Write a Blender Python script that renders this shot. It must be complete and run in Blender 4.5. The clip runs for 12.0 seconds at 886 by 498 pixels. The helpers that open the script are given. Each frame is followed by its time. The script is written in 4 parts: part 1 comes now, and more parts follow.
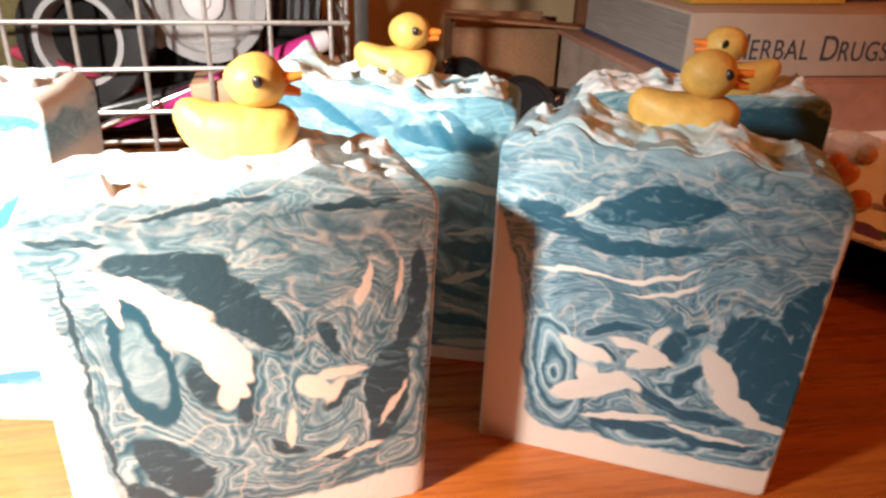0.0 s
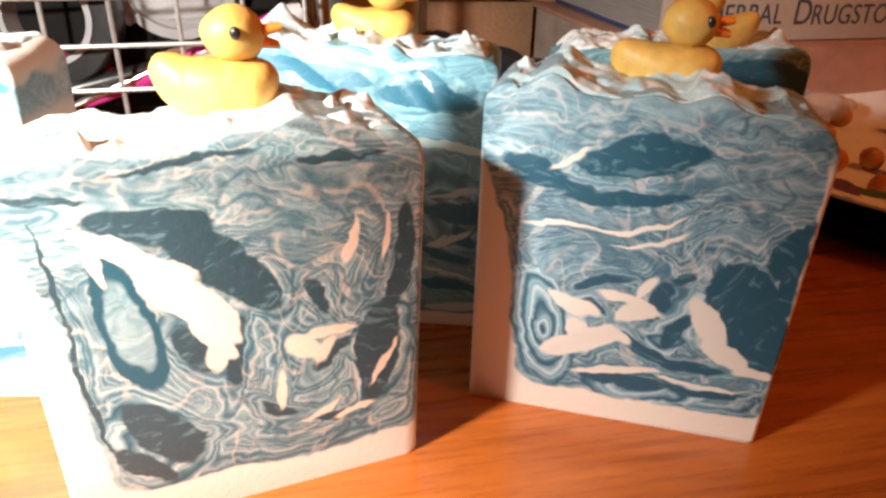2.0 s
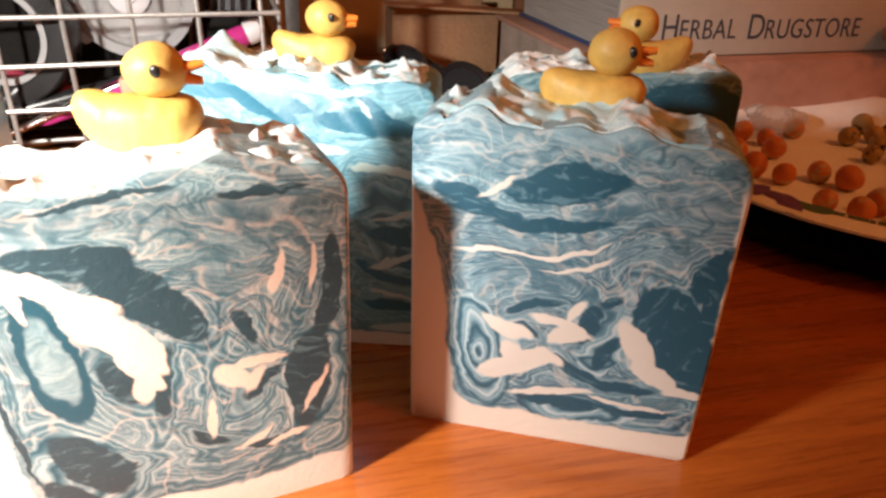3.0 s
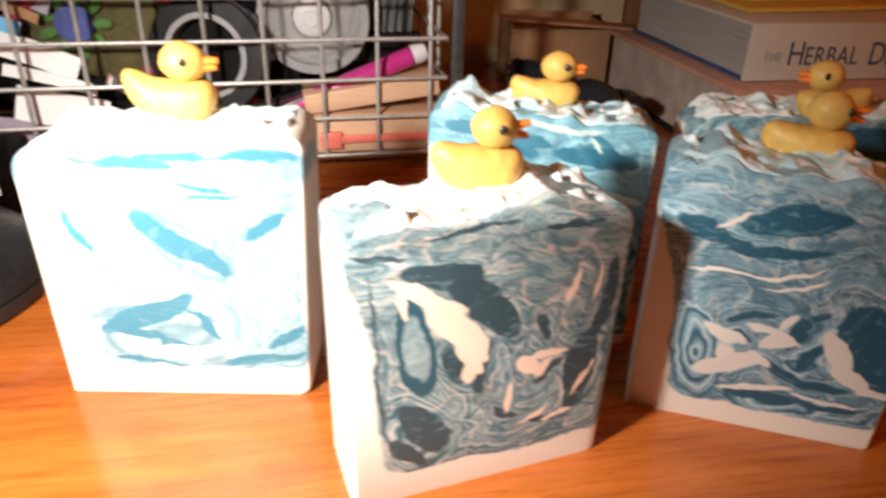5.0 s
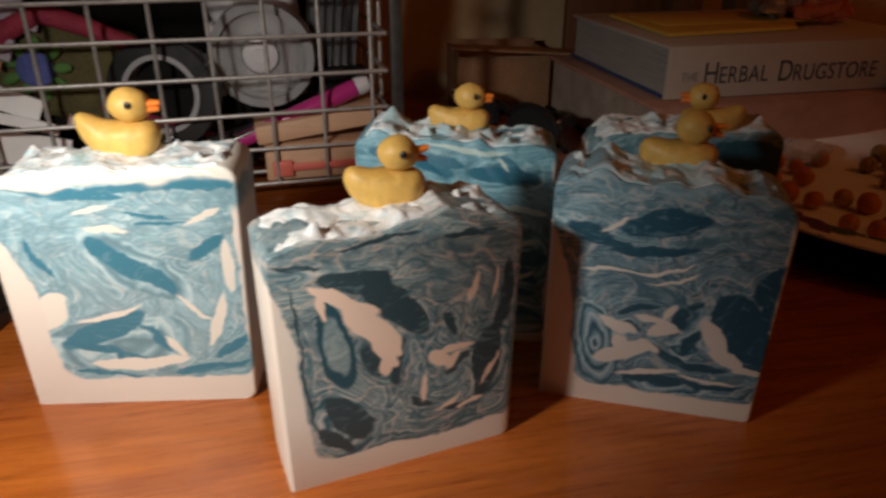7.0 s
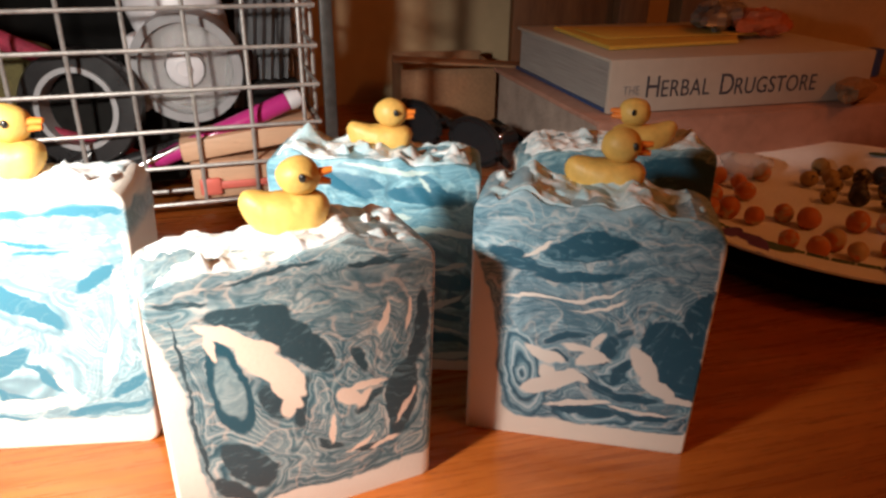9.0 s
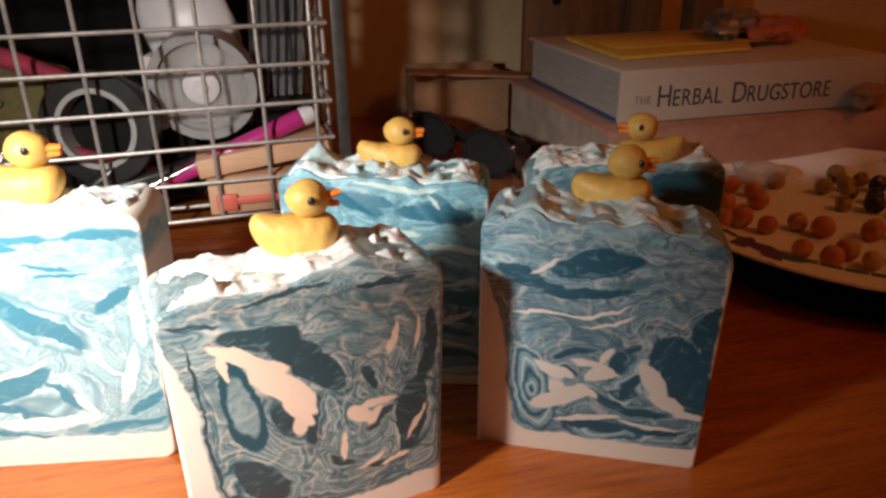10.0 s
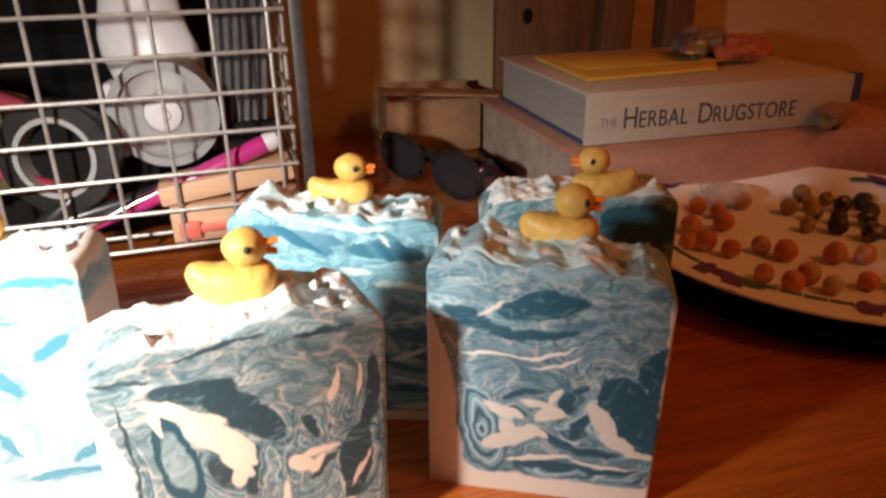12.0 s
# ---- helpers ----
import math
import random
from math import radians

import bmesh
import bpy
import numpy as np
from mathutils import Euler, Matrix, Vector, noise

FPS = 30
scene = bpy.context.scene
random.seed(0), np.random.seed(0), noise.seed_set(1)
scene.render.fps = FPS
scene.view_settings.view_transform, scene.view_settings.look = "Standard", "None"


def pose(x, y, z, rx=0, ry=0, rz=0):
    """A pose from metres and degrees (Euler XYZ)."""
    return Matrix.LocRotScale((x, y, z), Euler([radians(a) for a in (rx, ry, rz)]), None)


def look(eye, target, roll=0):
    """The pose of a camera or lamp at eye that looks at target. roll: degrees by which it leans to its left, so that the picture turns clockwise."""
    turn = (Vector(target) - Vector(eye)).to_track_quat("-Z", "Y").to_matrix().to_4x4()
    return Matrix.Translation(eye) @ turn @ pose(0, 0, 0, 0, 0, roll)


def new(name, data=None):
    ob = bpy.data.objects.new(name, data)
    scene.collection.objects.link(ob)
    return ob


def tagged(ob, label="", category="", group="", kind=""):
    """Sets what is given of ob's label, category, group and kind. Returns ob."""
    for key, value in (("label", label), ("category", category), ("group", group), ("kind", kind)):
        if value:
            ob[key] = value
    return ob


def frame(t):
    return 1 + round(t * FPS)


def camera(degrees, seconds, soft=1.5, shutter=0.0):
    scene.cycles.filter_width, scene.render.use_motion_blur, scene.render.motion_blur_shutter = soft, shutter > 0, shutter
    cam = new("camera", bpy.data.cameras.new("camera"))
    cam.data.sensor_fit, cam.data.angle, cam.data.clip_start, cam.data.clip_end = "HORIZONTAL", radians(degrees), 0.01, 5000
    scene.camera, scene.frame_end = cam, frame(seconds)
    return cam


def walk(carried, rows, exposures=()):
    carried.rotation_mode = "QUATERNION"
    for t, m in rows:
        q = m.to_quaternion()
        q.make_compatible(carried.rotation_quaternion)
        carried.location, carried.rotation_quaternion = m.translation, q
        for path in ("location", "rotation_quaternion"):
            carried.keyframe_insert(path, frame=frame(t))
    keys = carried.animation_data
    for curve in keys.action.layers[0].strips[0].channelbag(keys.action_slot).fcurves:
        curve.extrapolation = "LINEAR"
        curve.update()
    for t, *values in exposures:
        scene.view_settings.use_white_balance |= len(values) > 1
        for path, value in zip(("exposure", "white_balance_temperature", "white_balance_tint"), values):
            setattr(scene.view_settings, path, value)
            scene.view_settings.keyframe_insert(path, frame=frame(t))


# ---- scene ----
cam = camera(63.5, 12.0, soft=2.7, shutter=0.5)
PATH = [
    (0, (0.06821, 0.04406, 0.13468), (0.13074, 0.21342, 0.04862), 2.09),
    (0.5, (0.07573, 0.04377, 0.13556), (0.14265, 0.21091, 0.04845), 2.08),
    (1, (0.08196, 0.0482, 0.13786), (0.15451, 0.21344, 0.05164), 1.77),
    (1.5, (0.06966, 0.0396, 0.12613), (0.13446, 0.20475, 0.03379), 1.6),
    (2, (0.06615, 0.04317, 0.12778), (0.13359, 0.20877, 0.03818), 1.17),
    (2.5, (0.07496, 0.037, 0.1328), (0.14228, 0.20334, 0.04447), 1.09),
    (2.7, (0.07763, 0.03966, 0.13278), (0.1505, 0.20356, 0.04429), 1.54),
    (4.3, (0.06854, 0.02395, 0.1474), (0.12884, 0.19409, 0.06127), -1.09),
    (4.5, (0.05233, 0.02532, 0.14799), (0.11326, 0.19116, 0.05424), 0.7),
    (5, (0.00711, 0.02902, 0.1582), (0.06871, 0.19608, 0.06712), 1.59),
    (5.5, (-0.01074, 0.01706, 0.16093), (0.04473, 0.18837, 0.07389), 1.26),
    (6, (-0.00632, 0.00839, 0.16384), (0.04933, 0.18172, 0.08101), 0.68),
    (6.5, (-0.00778, -0.00334, 0.16933), (0.05413, 0.16954, 0.09008), 0.78),
    (7, (0.01585, -0.00478, 0.16809), (0.08373, 0.16288, 0.08276), 0.02),
    (7.5, (0.02888, 0.00298, 0.168), (0.1057, 0.16779, 0.0847), 1.37),
    (7.7, (0.03669, 0.00199, 0.17058), (0.11454, 0.16716, 0.08897), 0.87),
    (9.3, (0.03734, 0.00474, 0.1655), (0.11466, 0.16964, 0.08285), 0.59),
    (9.5, (0.02822, 0.00078, 0.1697), (0.10164, 0.16806, 0.0883), -0.31),
    (10, (0.03975, 0.0018, 0.17093), (0.11297, 0.16938, 0.08996), -0.62),
    (10.5, (0.04023, 0.00772, 0.16359), (0.1157, 0.17441, 0.08285), 0.32),
    (11, (0.04283, 0.00457, 0.16814), (0.11955, 0.17152, 0.08913), 0.35),
    (11.5, (0.04726, 0.0027, 0.16785), (0.12477, 0.16891, 0.08805), 0.01),
    (12, (0.05527, 0.00188, 0.18028), (0.13172, 0.16886, 0.10106), -0.84),
]
EXPOSURES = [(0, 1.0), (1.0, 0.9), (1.5, 1.0), (2.7, 1.0), (4.5, 0.8), (5.0, 0.4), (5.5, -0.42), (6.0, -1.12), (6.5, -1.25), (7.0, -1.35), (7.5, -0.45), (7.7, -0.05), (9.5, 0.2), (10.0, -0.15), (10.5, 0.3), (12, 0.55)]
walk(cam, [(t, look(eye, target, roll)) for t, eye, target, roll in PATH], EXPOSURES)

# ---- light: a small white desk lamp beside the desk's left, a dim warm lamp on the ceiling ----
world = bpy.data.worlds.new("world")
world.use_nodes = True
scene.world = world
world.node_tree.nodes["Background"].inputs[0].default_value = (1.0, 0.6, 0.32, 1)
world.node_tree.nodes["Background"].inputs[1].default_value = 0.02


def lamp(name, kind, m, energy, colour, size):
    data = bpy.data.lights.new(name, kind)
    data.energy, data.color = energy, colour
    if kind == "AREA":
        data.shape, data.size = "DISK", size
    else:
        data.shadow_soft_size = size
    ob = new(name, data)
    ob.matrix_world = m
    return ob


beam = lamp("desk_lamp_light", "SPOT", look((-0.105, 0.110, 0.192), (-0.01, 0.25, 0.040)), 7.8, (1.0, 0.94, 0.86), 0.013)
beam.data.spot_size, beam.data.spot_blend = radians(104), 1.0
lamp("ceiling_lamp_light", "POINT", pose(1.05, -0.75, 1.35), 11.5, (1.0, 0.31, 0.075), 0.12)


# ---- materials ----
class Nodes:
    """Short calls for a material's node tree."""

    def __init__(self, name):
        self.m = bpy.data.materials.new(name)
        self.m.use_nodes = True
        self.n, self.l = self.m.node_tree.nodes, self.m.node_tree.links
        self.b = self.n["Principled BSDF"]
        self.co = self.n.new("ShaderNodeTexCoord").outputs["Object"]

    def put(self, socket, v):
        if isinstance(v, bpy.types.NodeSocket):
            self.l.new(v, socket)
        elif isinstance(v, (tuple, list)) and socket.type == "RGBA" and len(v) == 3:
            socket.default_value = (*v, 1)
        else:
            socket.default_value = v

    def math(self, op, a, b=0.0, c=None):
        n = self.n.new("ShaderNodeMath")
        n.operation = op
        self.put(n.inputs[0], a)
        self.put(n.inputs[1], b)
        if c is not None:
            self.put(n.inputs[2], c)
        return n.outputs[0]

    def vec(self, op, a, b=(0, 0, 0)):
        n = self.n.new("ShaderNodeVectorMath")
        n.operation = op
        self.put(n.inputs[0], a)
        if op == "SCALE":
            self.put(n.inputs["Scale"], b)
        elif op != "LENGTH":
            self.put(n.inputs[1], b)
        return n.outputs["Value" if op == "LENGTH" else "Vector"]

    def mapping(self, v, loc=(0, 0, 0), rot=(0, 0, 0), scale=(1, 1, 1), kind="POINT"):
        n = self.n.new("ShaderNodeMapping")
        n.vector_type = kind
        for s, x in zip(n.inputs, (v, loc, rot, scale)):
            self.put(s, x)
        return n.outputs[0]

    def noise(self, v, scale, detail=4.0, rough=0.55, distort=0.0, colour=False):
        n = self.n.new("ShaderNodeTexNoise")
        self.put(n.inputs["Vector"], v)
        for k, x in (("Scale", scale), ("Detail", detail), ("Roughness", rough), ("Distortion", distort)):
            n.inputs[k].default_value = x
        return n.outputs["Color" if colour else "Fac"]

    def step(self, x, lo, hi):
        n = self.n.new("ShaderNodeMapRange")
        n.interpolation_type = "SMOOTHSTEP"
        self.put(n.inputs[0], x)
        n.inputs[1].default_value, n.inputs[2].default_value = lo, hi
        return n.outputs[0]

    def mix(self, f, a, b, how="MIX"):
        n = self.n.new("ShaderNodeMix")
        n.data_type, n.blend_type = "RGBA", how
        self.put(n.inputs[0], f)
        self.put(n.inputs[6], a)
        self.put(n.inputs[7], b)
        return n.outputs[2]

    def ramp(self, f, stops):
        n = self.n.new("ShaderNodeValToRGB")
        e = n.color_ramp.elements
        while len(e) < len(stops):
            e.new(0.5)
        for k, (p, c) in zip(e, stops):
            k.position, k.color = p, (*c, 1)
        self.put(n.inputs[0], f)
        return n.outputs[0]

    def bump(self, h, strength, distance):
        n = self.n.new("ShaderNodeBump")
        n.inputs["Strength"].default_value, n.inputs["Distance"].default_value = strength, distance
        self.put(n.inputs["Height"], h)
        self.l.new(n.outputs[0], self.b.inputs["Normal"])

    def done(self, colour, rough=0.5, metal=0.0, coat=0.0):
        self.put(self.b.inputs["Base Color"], colour)
        self.put(self.b.inputs["Roughness"], rough)
        self.b.inputs["Metallic"].default_value = metal
        self.b.inputs["Coat Weight"].default_value = coat
        return self.m


def plain(name, colour, rough=0.5, metal=0.0, grain=0.12, scale=150.0, bump=0.15):
    """Even paint, plastic, paper or metal, with a fine grain, faint blotches and a fine relief."""
    k = Nodes(name)
    fine, broad = k.noise(k.co, scale, 5), k.noise(k.co, scale / 9, 3)
    both = k.math("ADD", k.math("MULTIPLY", fine, 0.5), k.math("MULTIPLY", broad, 0.5))
    colour_out = k.mix(k.step(both, 0.3, 0.7), tuple(c * (1 - grain) for c in colour), tuple(min(1, c * (1 + grain)) for c in colour))
    if bump:
        k.bump(fine, bump, 0.0006)
    return k.done(colour_out, k.math("ADD", k.math("MULTIPLY", broad, 0.15), rough - 0.07), metal)


def wood(name, dark, light, along=(4, 60, 60), rough=0.3, coat=0.3, knots=0.0):
    """Varnished wood: long fine streaks, broad bands, short dark pores."""
    k = Nodes(name)
    p = k.vec("ADD", k.co, k.vec("SCALE", k.noise(k.co, 3.0, 2, colour=True), 0.02))
    q = k.mapping(p, scale=along)
    bands, streaks = k.noise(q, 1.3, 4, 0.6, 0.4), k.noise(k.mapping(p, scale=tuple(a * 5 for a in along)), 1.6, 5, 0.65)
    f = k.math("ADD", k.math("MULTIPLY", bands, 0.55), k.math("MULTIPLY", streaks, 0.45))
    colour = k.ramp(f, [(0.3, dark), (0.5, tuple((a + b) / 2 for a, b in zip(dark, light))), (0.68, light)])
    pores = k.step(k.noise(k.mapping(p, scale=tuple(a * 9 for a in along)), 2.0, 2), 0.66, 0.74)
    colour = k.mix(k.math("MULTIPLY", pores, 0.5), colour, tuple(c * 0.35 for c in dark))
    k.bump(streaks, 0.12, 0.0006)
    return k.done(colour, k.math("ADD", k.math("MULTIPLY", streaks, 0.14), rough - 0.06), 0, coat)


SOAP_WHITE, SOAP_PALE, SOAP_MID, SOAP_DARK = (0.80, 0.73, 0.65), (0.34, 0.50, 0.56), (0.155, 0.30, 0.365), (0.022, 0.098, 0.148)
SOAP_LINE, SOAP_DEEP = (0.58, 0.66, 0.67), (0.055, 0.16, 0.22)


def swirl(name, blues, whites, coils, eddies, left, slope, bottom, right, width, seed, tint=(1, 1, 1), top=7.45, pale=0.0, deep=(0.022, 0.098, 0.148), fine=0.0):
    """Cut face of a marbled soap, in centimetres across (x) and up (z): drops of dark blue and of white soap as (u, v, ru, rv, degrees),
    coils of fine rings likewise, combed lines that run round them and wind up in eddies (u, v, reach, turn), flat bands at the top, and a plain white outer layer."""
    k = Nodes(name)
    sep = k.n.new("ShaderNodeSeparateXYZ")
    k.put(sep.inputs[0], k.vec("SCALE", k.co, 100.0))
    flat = k.n.new("ShaderNodeCombineXYZ")
    for i, s in ((0, sep.outputs[0]), (1, sep.outputs[2]), (2, k.math("ADD", k.math("MULTIPLY", sep.outputs[1], 0.5), seed))):
        k.put(flat.inputs[i], s)
    p0 = flat.outputs[0]
    half = (0.5, 0.5, 0.5)
    w1 = k.vec("SCALE", k.vec("SUBTRACT", k.noise(p0, 0.55, 1, 0.4, 0.5, colour=True), half), 0.34)
    w2 = k.vec("SCALE", k.vec("SUBTRACT", k.noise(p0, 1.6, 1, 0.5, 0.8, colour=True), half), 0.24)
    w3 = k.vec("SCALE", k.vec("SUBTRACT", k.noise(p0, 4.5, 2, 0.5, 0.6, colour=True), half), 0.065)
    p = k.vec("ADD", p0, k.vec("ADD", w1, k.vec("ADD", w2, w3)))
    before = p
    for cu, cv, reach, turn in eddies:
        c = (cu, cv, seed)
        far = k.math("DIVIDE", k.vec("LENGTH", k.vec("MULTIPLY", k.vec("SUBTRACT", p, c), (1, 1, 0))), reach)
        n = k.n.new("ShaderNodeVectorRotate")
        n.rotation_type = "Z_AXIS"
        k.put(n.inputs["Vector"], p)
        k.put(n.inputs["Center"], c)
        k.put(n.inputs["Angle"], k.math("MULTIPLY", k.math("EXPONENT", k.math("MULTIPLY", k.math("MULTIPLY", far, far), -1.0)), radians(turn)))
        p = n.outputs[0]
    drawn = k.vec("ADD", k.vec("SCALE", before, 0.72), k.vec("SCALE", p, 0.28))
    mid = k.n.new("ShaderNodeSeparateXYZ")
    k.put(mid.inputs[0], drawn)

    def drops(items, last):
        # each drop waits for the one before it (a shift of a millionth of a millimetre), which keeps the shader's memory small
        d = 9.0
        for u, v, ru, rv, a in items:
            at = drawn if last is None else k.vec("ADD", drawn, k.vec("SCALE", last, 1e-7))
            q = k.mapping(at, (u, v, seed), (0, 0, radians(a)), (ru, rv, 40.0), "TEXTURE")
            far = k.math("MULTIPLY", k.math("SUBTRACT", k.vec("LENGTH", q), 1.0), (ru * rv) ** 0.5)
            d = far if d == 9.0 else k.math("SMOOTH_MIN", d, far, 0.13)
            last = d
        return d

    blue = drops(blues, None)
    white = drops(whites, blue)
    u, v = mid.outputs[0], mid.outputs[1]
    edge = k.math("SMOOTH_MIN", k.math("SUBTRACT", k.math("ADD", u, k.math("MULTIPLY", v, slope)), left + 7 * slope), k.math("SUBTRACT", v, bottom), 1.2)
    edge = k.math("ADD", edge, k.math("MULTIPLY", k.step(v, 5.0, 8.0), left * 1.1 + 0.05))
    edge = k.math("SMOOTH_MIN", edge, k.math("SUBTRACT", width - right, u), 0.6)
    # lines round the drops and along the outer layer, drawn out by a slow marbling
    near = k.math("SMOOTH_MIN", k.math("SMOOTH_MIN", blue, white, 0.25), edge, 0.25)
    bent = k.vec("ADD", p, k.vec("SCALE", k.vec("SUBTRACT", k.noise(p, 0.42, 1, 0.4, colour=True), half), 2.6))
    bent = k.vec("ADD", bent, k.vec("SCALE", k.vec("SUBTRACT", k.noise(bent, 0.95, 1, 0.4, colour=True), half), 1.3))
    marble = k.noise(k.mapping(bent, scale=(0.62, 0.95, 1)), 0.62, 1.0, 0.4)
    loose = k.math("ADD", k.math("MULTIPLY", k.step(near, 0.15, 1.0), 3.4), 1.2)
    flow = k.math("ADD", k.math("MULTIPLY", near, 1.5), k.math("MULTIPLY", marble, loose))
    strata = k.math("ADD", k.math("MULTIPLY", v, 0.75), k.math("MULTIPLY", k.noise(k.mapping(p0, scale=(0.34, 0.8, 1)), 1.0, 2.5, 0.55, 1.8), 4.2))
    high = k.step(v, 5.9, 7.0)
    flow = k.math("ADD", k.math("MULTIPLY", flow, k.math("SUBTRACT", 1.0, high)), k.math("MULTIPLY", strata, high))
    wave = k.math("FRACT", flow)
    lined = k.ramp(wave, [(0.0, SOAP_MID), (0.12, SOAP_DEEP), (0.22, SOAP_MID), (0.36, SOAP_PALE), (0.42, SOAP_LINE), (0.48, SOAP_PALE), (0.60, SOAP_MID), (0.70, SOAP_PALE), (0.76, SOAP_MID), (0.83, SOAP_DEEP), (0.90, SOAP_MID), (0.95, SOAP_PALE), (1.0, SOAP_MID)])
    mottled = k.mix(k.step(k.noise(k.mapping(bent, scale=(0.6, 1.2, 1)), 1.1, 3, 0.55), 0.36, 0.64), SOAP_MID, SOAP_PALE)
    speck = k.noise(k.mapping(bent, scale=(0.8, 1.5, 1)), 1.9, 4, 0.65, 0.8)
    mottled = k.mix(fine, mottled, k.ramp(speck, [(0.30, SOAP_DEEP), (0.42, SOAP_MID), (0.52, SOAP_PALE), (0.58, SOAP_MID), (0.66, SOAP_PALE), (0.74, SOAP_LINE)]))
    share = k.math("MAXIMUM", k.math("MULTIPLY", k.step(k.noise(p, 0.6, 1), 0.38, 0.60), 0.55), k.math("SUBTRACT", 0.85, k.step(near, 0.2, 0.7)))
    share = k.math("MULTIPLY", k.math("ADD", share, 0.12), k.math("SUBTRACT", 1.0, k.math("MULTIPLY", high, 0.45)))
    body = k.mix(k.math("MINIMUM", k.math("ADD", share, 0.25), 1.0), mottled, lined)
    broad = k.noise(k.mapping(p, scale=(0.45, 0.9, 1)), 1.0, 3, 0.6, 1.6)
    body = k.mix(1.0, body, k.ramp(broad, [(0.30, (0.50, 0.56, 0.60)), (0.50, (0.86, 0.88, 0.90)), (0.68, (1.12, 1.10, 1.08))]), "MULTIPLY")
    for shift, lo, hi, tone, weight in ((3.1, 0.47, 0.53, SOAP_WHITE, 0.38), (8.7, 0.55, 0.64, SOAP_DEEP, 0.75)):
        thread = k.noise(k.mapping(bent, (shift, 0.4 * shift, 0), scale=(0.5, 1.0, 1)), 0.85, 1.0, 0.5)
        inside = k.math("MULTIPLY", k.step(thread, lo, (lo + hi) / 2), k.math("SUBTRACT", 1.0, k.step(thread, (lo + hi) / 2, hi)))
        body = k.mix(k.math("MULTIPLY", inside, weight), body, tone)
    veins = k.math("SUBTRACT", 1.0, k.step(k.math("ABSOLUTE", k.math("SUBTRACT", k.noise(k.mapping(p, scale=(0.6, 1.2, 1)), 1.1, 2.5, 0.5, 1.0), 0.5)), 0.004, 0.022))
    body = k.mix(k.math("MULTIPLY", veins, 0.16), body, SOAP_WHITE)
    for cu, cv, ru, rv, a, turns in coils:
        far = k.vec("LENGTH", k.mapping(drawn, (cu, cv, seed), (0, 0, radians(a)), (ru, rv, 40.0), "TEXTURE"))
        if turns:
            wound = k.math("FRACT", k.math("ADD", k.math("MULTIPLY", far, turns * 0.8), k.math("MULTIPLY", marble, 3.2)))
            ringed = k.ramp(wound, [(0.0, SOAP_DEEP), (0.15, SOAP_DARK), (0.28, SOAP_MID), (0.40, SOAP_PALE), (0.50, SOAP_LINE), (0.57, SOAP_PALE), (0.66, SOAP_MID), (0.74, SOAP_PALE), (0.82, SOAP_MID), (1.0, SOAP_DEEP)])
        else:
            ringed = k.mix(k.step(k.math("ADD", far, k.math("MULTIPLY", marble, 0.3)), 0.70, 0.86), mottled, SOAP_DARK)
        body = k.mix(k.math("SUBTRACT", 1.0, k.step(far, 0.95, 1.03)), body, ringed)
    body = k.mix(pale * 0.65, body, (0.50, 0.70, 0.76))
    # torn, drawn-out edges
    feather = k.math("MULTIPLY", k.math("SUBTRACT", k.noise(k.mapping(p, scale=(0.6, 1.8, 1)), 2.6, 2, 0.55, 1.2), 0.5), 0.20)
    body = k.mix(k.step(k.math("ADD", k.math("MULTIPLY", blue, -1.0), feather), -0.05, 0.05), body, k.mix(pale, deep, (0.09, 0.34, 0.47)))
    wisp = k.math("MULTIPLY", k.step(k.math("MULTIPLY", blue, -1.0), -0.02, 0.12), k.step(k.noise(k.mapping(p, scale=(0.5, 1.6, 1)), 1.3, 3, 0.6, 2.5), 0.56, 0.68))
    body = k.mix(k.math("MULTIPLY", wisp, 0.6), body, SOAP_MID)
    body = k.mix(k.step(k.math("SUBTRACT", k.math("MULTIPLY", white, -1.0), k.math("MULTIPLY", feather, 0.45)), -0.045, 0.045), body, SOAP_WHITE)
    crest = k.step(k.math("ADD", v, k.math("MULTIPLY", k.noise(k.mapping(p0, scale=(0.5, 1, 1)), 1.0, 2), 1.2)), top + 1.25, top + 1.55)
    body = k.mix(k.math("MULTIPLY", crest, 0.95 if pale > 0.4 else 0.6), body, SOAP_WHITE if pale > 0.4 else SOAP_PALE)
    body = k.mix(1.0, body, tint, "MULTIPLY")
    rim = k.math("MULTIPLY", k.step(k.math("MULTIPLY", edge, -1.0), -0.05, 0.05), k.math("SUBTRACT", 1.0, k.step(k.math("ADD", v, k.math("MULTIPLY", marble, 0.8)), 7.9, 8.5)))
    colour = k.mix(rim, body, SOAP_WHITE)
    colour = k.mix(k.math("MULTIPLY", k.step(k.noise(p0, 14.0, 3, 0.7), 0.62, 0.75), 0.18), colour, (0.5, 0.5, 0.48))
    relief = k.math("ADD", k.noise(p0, 6.0, 6, 0.65), k.math("MULTIPLY", wave, 0.10))
    k.bump(relief, 0.16, 0.0011)
    return k.done(colour, k.math("ADD", k.math("MULTIPLY", k.noise(p0, 3.0, 4), 0.25), 0.28))


